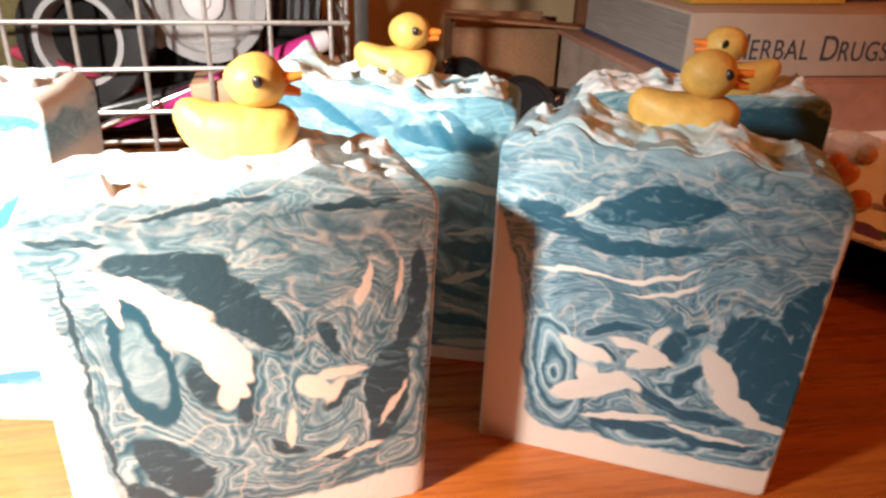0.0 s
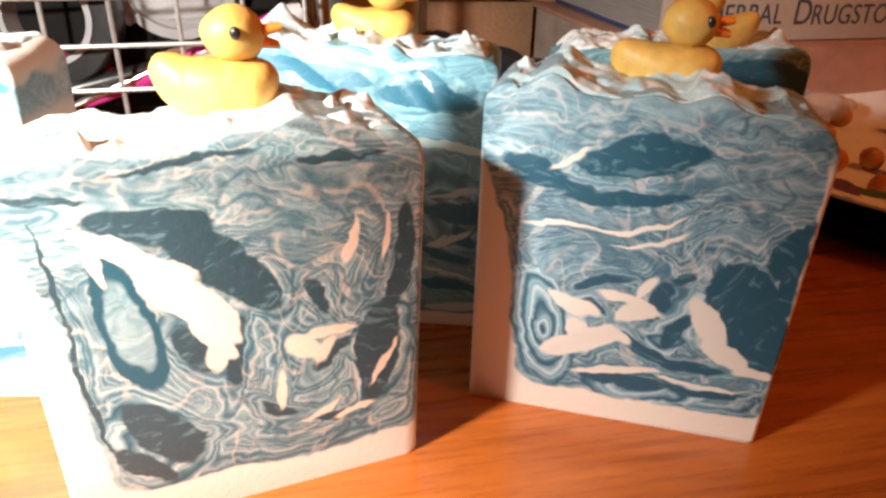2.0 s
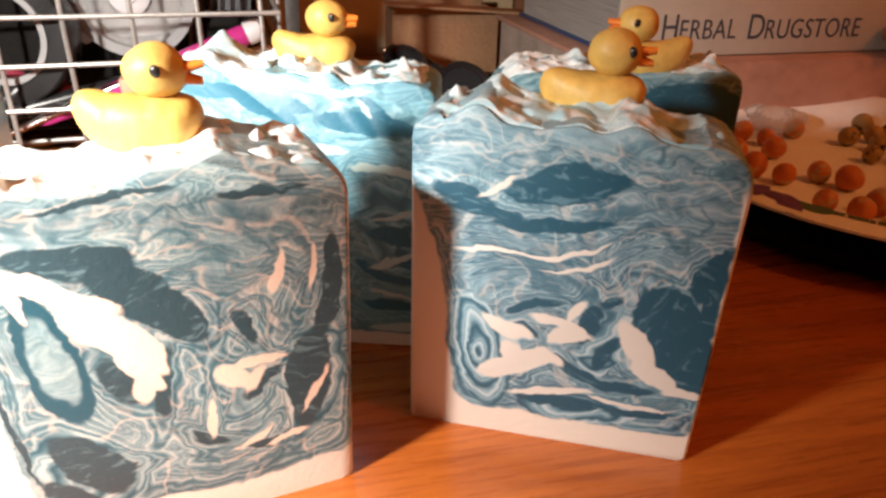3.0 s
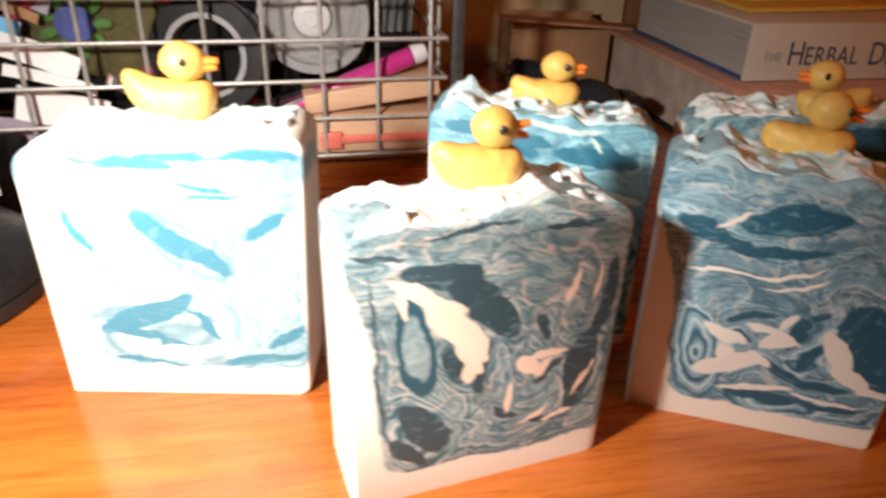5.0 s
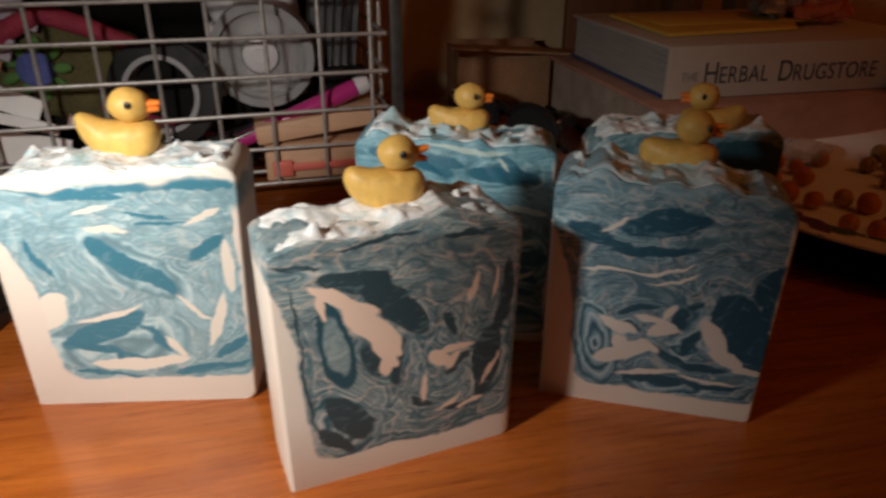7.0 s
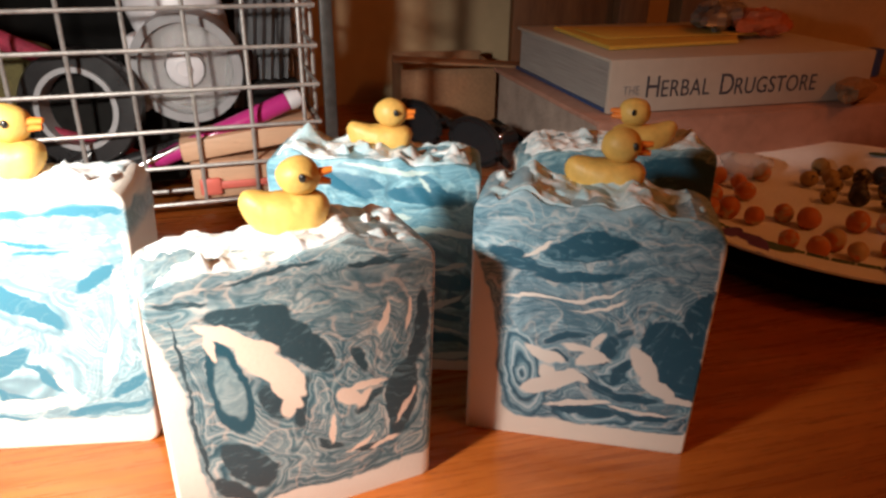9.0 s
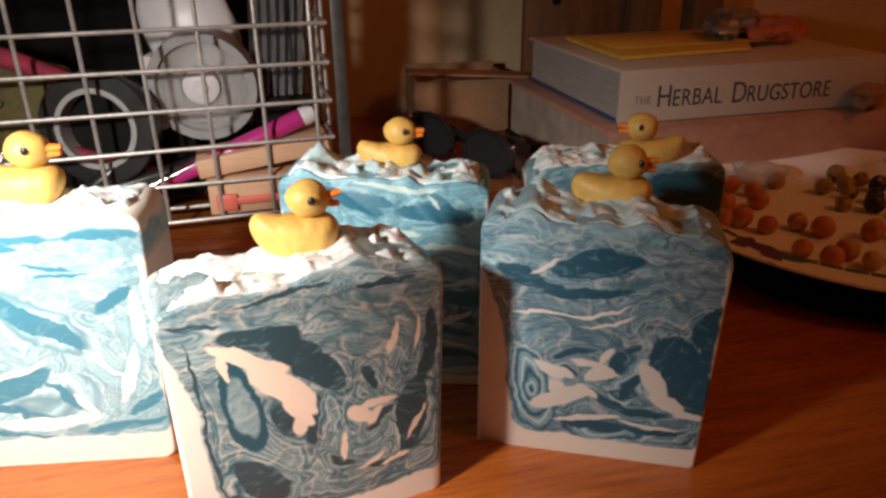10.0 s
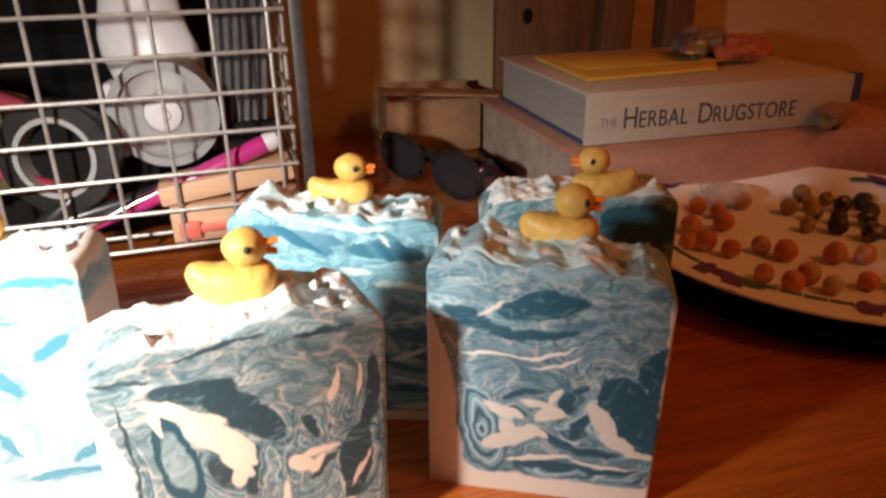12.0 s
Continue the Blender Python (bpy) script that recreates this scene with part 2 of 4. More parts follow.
def frosting(name, blue):
    k = Nodes(name)
    p = k.vec("SCALE", k.co, 100.0)
    f = k.step(k.noise(p, 0.9, 4, 0.6, 1.5), 0.5 - 0.16 * blue, 0.78 - 0.16 * blue)
    colour = k.mix(k.math("MULTIPLY", f, 0.85), (0.80, 0.80, 0.79), (0.34, 0.54, 0.60))
    colour = k.mix(k.math("MULTIPLY", k.step(k.noise(p, 7.0, 4, 0.7), 0.66, 0.74), 0.3), colour, (0.50, 0.50, 0.46))
    colour = k.mix(k.math("MULTIPLY", k.step(k.noise(p, 2.4, 3, 0.6, 0.8), 0.66, 0.72), 0.65), colour, (0.20, 0.22, 0.19))
    k.bump(k.noise(p, 9.0, 6, 0.7), 0.16, 0.0010)
    return k.done(colour, 0.42)


M_DESK = wood("desk_wood", (0.20, 0.038, 0.006), (0.52, 0.145, 0.022), (3, 42, 42), 0.27, 0.35)
M_CRATE = wood("crate_wood", (0.075, 0.029, 0.011), (0.19, 0.085, 0.034), (40, 40, 5), 0.6, 0.0)
M_PEACH = wood("peach_wood", (0.52, 0.30, 0.18), (0.66, 0.42, 0.27), (8, 60, 60), 0.55, 0.0)
M_KRAFT = plain("kraft_card", (0.32, 0.17, 0.085), 0.75, grain=0.2, scale=300)
M_WALL = plain("wall_paint", (0.52, 0.37, 0.21), 0.85, grain=0.08, scale=60, bump=0.4)
M_CEIL = plain("ceiling_paint", (0.7, 0.66, 0.6), 0.9, grain=0.05, scale=40)
M_CARPET = plain("carpet", (0.16, 0.12, 0.09), 0.95, grain=0.35, scale=260, bump=0.6)
M_WIRE = plain("wire_steel", (0.44, 0.42, 0.40), 0.42, 0.55, grain=0.25, scale=400)
M_FRAME = plain("dark_steel", (0.10, 0.095, 0.09), 0.45, 0.6, grain=0.3, scale=200)
M_YELLOW = plain("duck_yellow", (0.68, 0.42, 0.105), 0.50, grain=0.16, scale=350, bump=0.4)
M_ORANGE = plain("beak_orange", (0.80, 0.22, 0.03), 0.45, grain=0.12, scale=400)
M_EYE = plain("eye_black", (0.014, 0.013, 0.013), 0.3, grain=0.1)
M_WHITE = plain("white_plastic", (0.60, 0.58, 0.60), 0.35, grain=0.05)
M_PAPER = plain("white_paper", (0.86, 0.86, 0.86), 0.7, grain=0.04, scale=300)
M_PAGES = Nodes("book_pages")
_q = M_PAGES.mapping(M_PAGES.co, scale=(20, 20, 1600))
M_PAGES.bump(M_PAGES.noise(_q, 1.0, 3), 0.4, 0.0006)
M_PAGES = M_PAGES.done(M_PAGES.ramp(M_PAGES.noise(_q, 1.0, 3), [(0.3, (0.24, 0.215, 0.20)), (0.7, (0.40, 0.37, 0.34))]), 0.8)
M_COVER = plain("book_cover_white", (0.50, 0.43, 0.36), 0.4, grain=0.06)
M_BLUE = plain("book_cover_blue", (0.03, 0.06, 0.16), 0.4)
M_ROSE = plain("book_cover_rose", (0.42, 0.22, 0.16), 0.5, grain=0.2, scale=90)
M_INK = plain("ink_dark", (0.07, 0.07, 0.09), 0.5)
M_GREY_INK = plain("ink_grey", (0.25, 0.25, 0.26), 0.6)
M_GREEN_INK = plain("ink_green", (0.06, 0.13, 0.09), 0.6)
M_PURPLE = plain("ink_purple", (0.13, 0.05, 0.20), 0.6, grain=0.3)
M_ENVELOPE = plain("yellow_envelope", (0.62, 0.38, 0.06), 0.65, grain=0.12)
M_BLACK = plain("black_plastic", (0.016, 0.016, 0.017), 0.28, grain=0.3, scale=500, bump=0.1)
M_MATT = plain("black_matt", (0.006, 0.0055, 0.005), 0.8, grain=0.4)
M_MATT.node_tree.nodes["Principled BSDF"].inputs["Specular IOR Level"].default_value = 0.15
M_MAGENTA = plain("magenta_barrel", (0.44, 0.03, 0.19), 0.25, grain=0.06)
M_CHROME = plain("chrome", (0.72, 0.70, 0.70), 0.15, 1.0, grain=0.03, bump=0)
M_CORAL = plain("coral_plastic", (0.72, 0.17, 0.13), 0.4)
M_GREY = plain("grey_plastic", (0.28, 0.28, 0.29), 0.4)
M_RED = plain("red_fabric", (0.24, 0.018, 0.045), 0.8, grain=0.3, scale=600, bump=0.5)
M_OLIVE = plain("olive_fabric", (0.075, 0.062, 0.02), 0.85, grain=0.4, scale=500, bump=0.5)
M_LEAF = plain("green_print", (0.06, 0.15, 0.03), 0.8, grain=0.3, scale=400)
M_PETAL = plain("blue_print", (0.06, 0.08, 0.26), 0.8, grain=0.3, scale=400)
M_SKY = plain("light_blue_plastic", (0.16, 0.45, 0.72), 0.4)
M_LILAC = plain("lilac_paper", (0.33, 0.28, 0.35), 0.6)
M_FOIL = plain("orange_foil", (0.62, 0.16, 0.07), 0.25, 0.3, grain=0.4, scale=90, bump=0.5)
M_SILVER = plain("silver_foil", (0.40, 0.37, 0.35), 0.25, 0.7, grain=0.4, scale=90, bump=0.5)


def clay(name, a, b, lo, hi):
    k = Nodes(name)
    f = k.noise(k.vec("SCALE", k.co, 100.0), 1.3, 3, 0.6, 0.8)
    rnd = k.n.new("ShaderNodeObjectInfo").outputs["Random"]
    f = k.math("ADD", f, k.math("MULTIPLY", k.math("SUBTRACT", rnd, 0.5), 0.3))
    k.bump(f, 0.2, 0.001)
    return k.done(k.mix(k.step(f, lo, hi), a, b), 0.5)


M_BEAD_ORANGE = clay("orange_clay", (0.60, 0.17, 0.035), (0.55, 0.38, 0.22), 0.48, 0.60)
M_BEAD_DARK = clay("dark_gold_clay", (0.03, 0.025, 0.02), (0.42, 0.28, 0.10), 0.44, 0.56)


def glass(name, tint, rough=0.05, alpha=1.0):
    m = bpy.data.materials.new(name)
    m.use_nodes = True
    b = m.node_tree.nodes["Principled BSDF"]
    b.inputs["Base Color"].default_value = (*tint, 1)
    b.inputs["Roughness"].default_value = rough
    b.inputs["Transmission Weight"].default_value = alpha
    b.inputs["IOR"].default_value = 1.3
    return m


M_CLEAR = glass("clear_plastic", (0.9, 0.9, 0.9), 0.12, 0.75)
M_LENS = glass("sunglass_lens", (0.05, 0.05, 0.055), 0.05, 0.5)


# ---- building helpers ----
def mesh_object(name, bm, mat, parent=None, label="", sharp=40):
    bmesh.ops.recalc_face_normals(bm, faces=bm.faces)
    for f in bm.faces:
        f.smooth = sharp > 0
    for e in bm.edges:
        if len(e.link_faces) == 2 and e.calc_face_angle(0) > radians(sharp):
            e.smooth = False
    me = bpy.data.meshes.new(name)
    bm.to_mesh(me)
    bm.free()
    for x in mat if isinstance(mat, (list, tuple)) else [mat]:
        me.materials.append(x)
    ob = new(name, me)
    if parent is not None:
        ob.parent = parent
    if label:
        ob["label"] = label
    return ob


def thing(name, m, label, category, group=""):
    ob = new(name)
    ob.matrix_world = m
    return tagged(ob, label, category, group)


def box(bm, x0, x1, y0, y1, z0, z1, bevel=0.0, m=None, segments=2):
    r = bmesh.ops.create_cube(bm, size=1)["verts"]
    bmesh.ops.scale(bm, vec=(x1 - x0, y1 - y0, z1 - z0), verts=r)
    bmesh.ops.translate(bm, vec=((x0 + x1) / 2, (y0 + y1) / 2, (z0 + z1) / 2), verts=r)
    if bevel:
        edges = list({e for v in r for e in v.link_edges})
        r = list({v for v in bmesh.ops.bevel(bm, geom=edges, offset=bevel, segments=segments, profile=0.5, affect="EDGES")["verts"]} | {v for v in r if v.is_valid})
    if m is not None:
        bmesh.ops.transform(bm, matrix=m, verts=r)
    return r


def block(name, dims, mat, parent=None, label="", bevel=0.0, m=None):
    bm = bmesh.new()
    box(bm, *dims, bevel=bevel, m=m)
    return mesh_object(name, bm, mat, parent, label)


def ring_loft(bm, rings, closed=True, caps=True, index=0):
    """Skins rings of points, one after the other."""
    made = [[bm.verts.new(p) for p in ring] for ring in rings]
    n = len(made[0])
    for a, b in zip(made, made[1:]):
        for i in range(n if closed else n - 1):
            j = (i + 1) % n
            bm.faces.new((a[i], a[j], b[j], b[i])).material_index = index
    if caps:
        bm.faces.new(made[0][::-1]).material_index = index
        bm.faces.new(made[-1]).material_index = index
    return made


def lathe(bm, profile, m=Matrix(), segments=40, index=0):
    """Turns (radius, height) pairs round z."""
    rings = []
    for r, z in profile:
        rings.append([m @ Vector((r * math.cos(2 * math.pi * i / segments), r * math.sin(2 * math.pi * i / segments), z)) for i in range(segments)])
    return ring_loft(bm, rings, caps=False, index=index)


def rod(bm, points, radius, sides=8, index=0):
    """A round bar along a line of points."""
    rings = []
    for i, p in enumerate(points):
        a, b = Vector(points[max(0, i - 1)]), Vector(points[min(len(points) - 1, i + 1)])
        t = (b - a).normalized()
        u = t.cross(Vector((0, 0, 1)) if abs(t.z) < 0.9 else Vector((1, 0, 0))).normalized()
        w = t.cross(u)
        r = radius[i] if isinstance(radius, (list, tuple)) else radius
        rings.append([Vector(p) + r * (math.cos(2 * math.pi * k / sides) * u + math.sin(2 * math.pi * k / sides) * w) for k in range(sides)])
    ring_loft(bm, rings, index=index)


def ball(bm, m, u=20, v=12, index=0):
    r = bmesh.ops.create_uvsphere(bm, u_segments=u, v_segments=v, radius=1.0, matrix=m)
    for f in {f for x in r["verts"] for f in x.link_faces}:
        f.material_index = index
    return r["verts"]


def scaled(x, y, z, sx, sy, sz, rx=0, ry=0, rz=0):
    return pose(x, y, z, rx, ry, rz) @ Matrix.Diagonal((sx, sy, sz, 1))


# ---- structure: a corner of a room ----
X0, X1, Y0, Y1, FLOOR, CEILING = -1.9, 2.3, -2.4, 0.735, -0.75, 1.65
ROOM = pose(0, 0, 0, 0, 0, -9)
for name, dims, mat in (
    ("wall_north", (X0, X1, Y1, Y1 + 0.1, FLOOR, CEILING), M_WALL), ("wall_south", (X0, X1, Y0 - 0.1, Y0, FLOOR, CEILING), M_WALL),
    ("wall_west", (X0 - 0.1, X0, Y0 - 0.1, Y1 + 0.1, FLOOR, CEILING), M_WALL), ("wall_east", (X1, X1 + 0.1, Y0 - 0.1, Y1 + 0.1, FLOOR, CEILING), M_WALL),
    ("floor", (X0 - 0.1, X1 + 0.1, Y0 - 0.1, Y1 + 0.1, FLOOR - 0.1, FLOOR), M_CARPET), ("ceiling", (X0 - 0.1, X1 + 0.1, Y0 - 0.1, Y1 + 0.1, CEILING, CEILING + 0.1), M_CEIL)):
    label = {"floor": "brown carpeted floor under the desk", "ceiling": "off-white painted ceiling of the room"}.get(name, "plain tan painted wall behind the desk")
    part_of_room = tagged(block(name, dims, mat), label, name.split("_")[0], kind="structure")
    part_of_room.matrix_world = ROOM
desk = thing("desk", ROOM, "orange-brown varnished wooden desk with fine grain", "desk")
block("desk_top", (-0.95, 1.35, -0.42, 0.728, -0.028, 0), M_DESK, desk, bevel=0.003)
for x in (-0.9, 1.25):
    for y in (-0.38, 0.66):
        block("leg", (x, x + 0.05, y, y + 0.05, FLOOR, -0.028), M_DESK, desk, bevel=0.004)

# ---- marbled soap bars ----
DEPTH = 0.0285


def soap_bar(at, turn, width, skin, icing, label, lean_l, lean_r, crest, seed, radii, peaks=1.0):
    """A thick slice of loaf soap: a swirled slab and a whipped, peaked top. lean: how far its ends slant outwards at the top.
    crest(s): height of the front edge, s from 0 to 1 across. radii: lower left, lower right, upper right, upper left."""
    bar = thing("soap_bar", pose(at[0], at[1], 0, 0, 0, turn), label, "soap", "duck soaps on the desk")
    r0, r1, r2, r3 = radii

    def ends(z):
        s = z / 0.08
        return -lean_l * s, width + lean_r * s

    def outline(inset):
        pts = []
        for i in range(6):
            a = math.pi * (1 + 0.5 * i / 5)
            pts.append((r0 + r0 * math.cos(a), r0 + r0 * math.sin(a)))
        for i in range(6):
            a = math.pi * (1.5 + 0.5 * i / 5)
            pts.append((width - r1 + r1 * math.cos(a), r1 + r1 * math.sin(a)))
        hr, hl = crest(1.0), crest(0.0)
        for i in range(1, 8):
            pts.append((width, r1 + (hr - r2 - r1) * i / 8))
        for i in range(6):
            a = 0.5 * math.pi * i / 5
            pts.append((width - r2 + r2 * math.cos(a), hr - r2 + r2 * math.sin(a)))
        for i in range(1, 60):
            s = i / 60
            x = width - r2 - (width - r2 - r3) * s
            pts.append((x, crest(x / width)))
        for i in range(6):
            a = math.pi * (0.5 + 0.5 * i / 5)
            pts.append((r3 + r3 * math.cos(a), hl - r3 + r3 * math.sin(a)))
        for i in range(1, 8):
            pts.append((0, hl - r3 + (r0 - hl + r3) * i / 8))
        out = []
        for x, z in pts:
            a, b = ends(z)
            x = a + (b - a) * x / width
            cx, cz = width / 2, 0.042
            x += (cx - x) * inset / (width / 2)
            z += (cz - z) * max(inset, 0.0 if z > 0.06 else inset) / 0.042
            out.append((x, max(z if z > 0.02 else z - 0.0004, 0.0)))
        return out

    bm = bmesh.new()
    rings = []
    for y, inset in ((-0.0006, 0.0002), (-0.0004, -0.0003), (0.0002, -0.0008), (0.0010, -0.0010), (DEPTH / 2, -0.0010), (DEPTH - 0.0014, -0.0008), (DEPTH - 0.0005, 0), (DEPTH, 0.0006)):
        rings.append([Vector((x, y, z)) for x, z in outline(inset)])
    ring_loft(bm, rings)
    mesh_object("body", bm, skin, bar, sharp=50)

    # whipped top
    nx, ny = 150, 58
    bm = bmesh.new()
    grid = []
    for j in range(ny + 1):
        row = []
        for i in range(nx + 1):
            s, t = i / nx, j / ny
            x, y = 0.0012 + (width - 0.0024) * s, 0.0010 + (DEPTH - 0.0020) * t
            q = Vector((x * 100, y * 100, seed * 7.3))
            q2 = q + 0.7 * noise.noise_vector(q * 0.9)
            ridge = noise.ridged_multi_fractal(q2 * 0.42, 1.1, 2.1, 3, 1.0, 2.0)
            soft = noise.fractal(q * 1.1, 1.0, 2.0, 4)
            flick = max(0.0, noise.noise(Vector((x * 170, y * 120, seed * 3.1))) - 0.32)
            side = min(1.0, s / 0.06, (1 - s) / 0.06)
            rim = min(1.0, t / 0.10, (1 - t) / 0.10)
            xx = width * s
            drop = 0.0
            if xx < r3:
                drop = r3 - math.sqrt(max(0.0, r3 * r3 - (r3 - xx) ** 2))
            elif width - xx < r2:
                drop = r2 - math.sqrt(max(0.0, r2 * r2 - (r2 - width + xx) ** 2))
            h = crest(s) - 0.82 * drop + 0.0006
            h += peaks * rim * side * (-0.006 * max(0.0, noise.noise(q * 1.7 + Vector((9, 2, 6))) - 0.35) + 0.0017 * ridge - 0.0013 + 0.0013 * soft + 0.011 * flick ** 1.25) + (1 - rim) * side * 0.0016 * soft
            h -= (1 - side) ** 3 * 0.0012
            a, b = ends(h)
            x = a + (b - a) * x / width
            x += rim * 0.0009 * noise.noise(q * 2.3 + Vector((3, 1, 4)))
            row.append(bm.verts.new((x, y + rim * 0.0010 * noise.noise(q * 2.1), h)))
        grid.append(row)
    for j in range(ny):
        for i in range(nx):
            bm.faces.new((grid[j][i], grid[j][i + 1], grid[j + 1][i + 1], grid[j + 1][i]))
    loop = [grid[0][i] for i in range(nx + 1)] + [grid[j][nx] for j in range(1, ny + 1)] + [grid[ny][i] for i in range(nx - 1, -1, -1)] + [grid[j][0] for j in range(ny - 1, 0, -1)]
    low = [bm.verts.new((min(max(v.co.x, 0.002), width - 0.002), min(max(v.co.y, 0.002), DEPTH - 0.002), v.co.z - 0.012)) for v in loop]
    n = len(loop)
    for i in range(n):
        bm.faces.new((loop[i], low[i], low[(i + 1) % n], loop[(i + 1) % n]))
    bm.faces.new(low)
    mesh_object("whipped_top", bm, icing, bar, "peaked whipped top in white and pale blue", sharp=70)
    return bar


def wavy(seed, base, amp, tilt=0.0, humps=()):
    def crest(s):
        h = base + tilt * (s - 0.5) + amp * noise.fractal(Vector((s * 5.2, seed, 0.3)), 1.0, 2.0, 3)
        for c, w, a in humps:
            h += a * math.exp(-((s - c) / w) ** 2)
        return h
    return crest


# dark drops, then white drops: (across, up, half width, half height, turn)
A_BLUE = [(4.55, 5.54, 1.79, 0.37, -43), (3.58, 6.43, 0.68, 0.31, -40), (2.87, 3.21, 1.65, 0.42, 28), (2.63, 2.36, 0.81, 0.18, -9), (3.78, 2.04, 0.62, 0.18, -6), (4.56, 2.88, 0.91, 0.14, -49), (2.67, 8.46, 2.01, 0.19, -8), (4.2, 8.5, 2.12, 0.15, 6), (7.02, 8.76, 1.38, 0.31, 0), (5.2, 7.56, 0.79, 0.09, -9), (5.54, 7.29, 0.78, 0.07, -2), (7.04, 6.39, 0.8, 0.22, 40), (2.91, 1.32, 1.36, 0.1, -7), (6.53, 1.47, 1.46, 0.18, 8), (7.38, 2.37, 0.77, 0.19, 36), (1.33, 6.14, 0.76, 0.13, -65)]
A_WHITE = [(1.25, 4.03, 0.79, 0.54, 75), (4.05, 1.8, 1.78, 0.26, 3), (7.66, 5.67, 1.07, 0.19, -88), (7.04, 3.5, 1.19, 0.18, 71), (3.82, 7.13, 0.76, 0.11, -6), (3.16, 3.88, 1.19, 0.12, 18), (5.3, 2.38, 0.6, 0.14, -43), (6.31, 3.95, 0.63, 0.1, -35), (3.4, 7.84, 0.63, 0.09, 9), (7.02, 7.5, 0.72, 0.12, 28)]
B_BLUE = [(2.43, 7.16, 1.1, 0.36, -11), (3.61, 6.0, 1.54, 0.47, -47), (4.12, 5.63, 0.81, 0.37, -45), (0.86, 7.81, 0.66, 0.11, -8), (5.95, 8.08, 0.87, 0.11, -1), (3.15, 8.3, 1.21, 0.07, 4), (1.89, 2.37, 1.1, 0.49, -58), (1.39, 1.64, 0.82, 0.26, -45), (2.04, 2.15, 0.69, 0.23, -10), (2.77, 4.27, 0.65, 0.26, -65), (3.6, 4.06, 0.92, 0.19, 73), (7.26, 5.81, 1.21, 0.27, 86), (6.74, 3.28, 1.47, 0.45, 75), (5.79, 3.42, 0.61, 0.18, 27), (5.34, 1.88, 0.63, 0.12, -10), (5.58, 4.88, 0.54, 0.17, -57), (0.55, 6.27, 1.08, 0.05, -88), (0.7, 3.69, 1.67, 0.06, -85), (4.21, 2.52, 0.4, 0.18, -29)]
B_WHITE = [(2.08, 6.54, 1.22, 0.24, -31), (2.87, 5.42, 1.38, 0.42, -50), (3.21, 4.57, 0.70, 0.28, -56), (3.18, 4.07, 0.44, 0.21, 80), (1.32, 6.54, 0.5, 0.13, -87), (5.2, 3.8, 0.53, 0.22, -53), (5.79, 3.98, 0.69, 0.14, 7), (5.62, 3.52, 0.38, 0.14, 42), (5.02, 2.12, 0.43, 0.1, 20), (6.11, 6.2, 0.59, 0.09, -89), (6.79, 6.3, 0.51, 0.08, 84), (6.8, 2.88, 0.72, 0.07, 58), (5.95, 1.82, 0.54, 0.08, 1), (4.51, 3.07, 0.53, 0.11, 69)]
C_BLUE = [(3.71, 7.42, 1.5, 0.42, 11), (3.65, 7.72, 0.79, 0.25, 11), (1.23, 6.92, 0.83, 0.27, -19), (1.92, 6.54, 0.99, 0.15, -3), (3.49, 6.45, 1.59, 0.17, 6), (6.79, 3.55, 1.9, 0.91, -49), (7.34, 5.5, 0.93, 0.4, 57), (7.54, 4.67, 0.97, 0.41, -87), (4.88, 4.77, 0.36, 0.12, 32), (4.5, 3.98, 0.67, 0.18, 86), (4.98, 3.17, 0.62, 0.2, 81), (5.69, 3.83, 0.53, 0.19, -53), (4.54, 2.3, 0.9, 0.21, -25), (5.67, 2.12, 0.74, 0.17, -4), (4.1, 1.27, 1.21, 0.18, 3), (6.08, 1.31, 0.98, 0.13, 7), (3.23, 4.08, 0.69, 0.17, 20), (3.1, 3.3, 0.33, 0.13, -34)]
C_WHITE = [(2.55, 3.36, 0.71, 0.19, -23), (2.8, 2.27, 1.03, 0.3, 20), (2.79, 2.53, 0.51, 0.24, -72), (3.92, 3.65, 0.73, 0.15, -3), (4.12, 3.36, 0.56, 0.22, 36), (3.72, 2.58, 0.44, 0.18, -18), (5.66, 3.54, 0.93, 0.3, -50), (6.33, 2.62, 0.75, 0.28, -35), (7.14, 2.12, 0.56, 0.15, 2), (3.77, 1.54, 1.17, 0.12, 11), (5.83, 1.54, 1.03, 0.08, -3), (2.15, 5.56, 1.08, 0.07, 2), (3.97, 5.84, 1.14, 0.06, 16), (4.17, 5.51, 1.01, 0.05, 16), (2.04, 7.25, 0.52, 0.08, 36), (4.19, 4.19, 0.44, 0.11, 77)]
D_BLUE = [(3.29, 8.03, 0.92, 0.23, -9), (5.7, 7.48, 1.42, 0.36, -6), (5.98, 7.96, 0.6, 0.16, -39), (6.52, 3.99, 0.94, 0.32, 13), (6.36, 2.69, 0.93, 0.21, -9), (6.54, 1.47, 0.97, 0.18, -8), (6.82, 3.33, 0.46, 0.19, -32), (2.79, 7.87, 1.09, 0.27, -24), (1.26, 8.37, 0.9, 0.25, -5), (2.08, 6.46, 1.65, 0.21, -7)]
D_WHITE = [(4.94, 8.46, 0.97, 0.1, -2), (5.69, 7.98, 0.32, 0.08, -49), (4.63, 6.71, 0.71, 0.13, -16), (6.34, 6.02, 1.04, 0.15, -1), (6.32, 4.63, 0.8, 0.11, 20), (6.47, 3.2, 0.63, 0.11, 38), (6.62, 1.85, 0.62, 0.09, -10), (6.53, 0.72, 0.9, 0.15, 3), (4.06, 8.55, 1.31, 0.1, -6)]
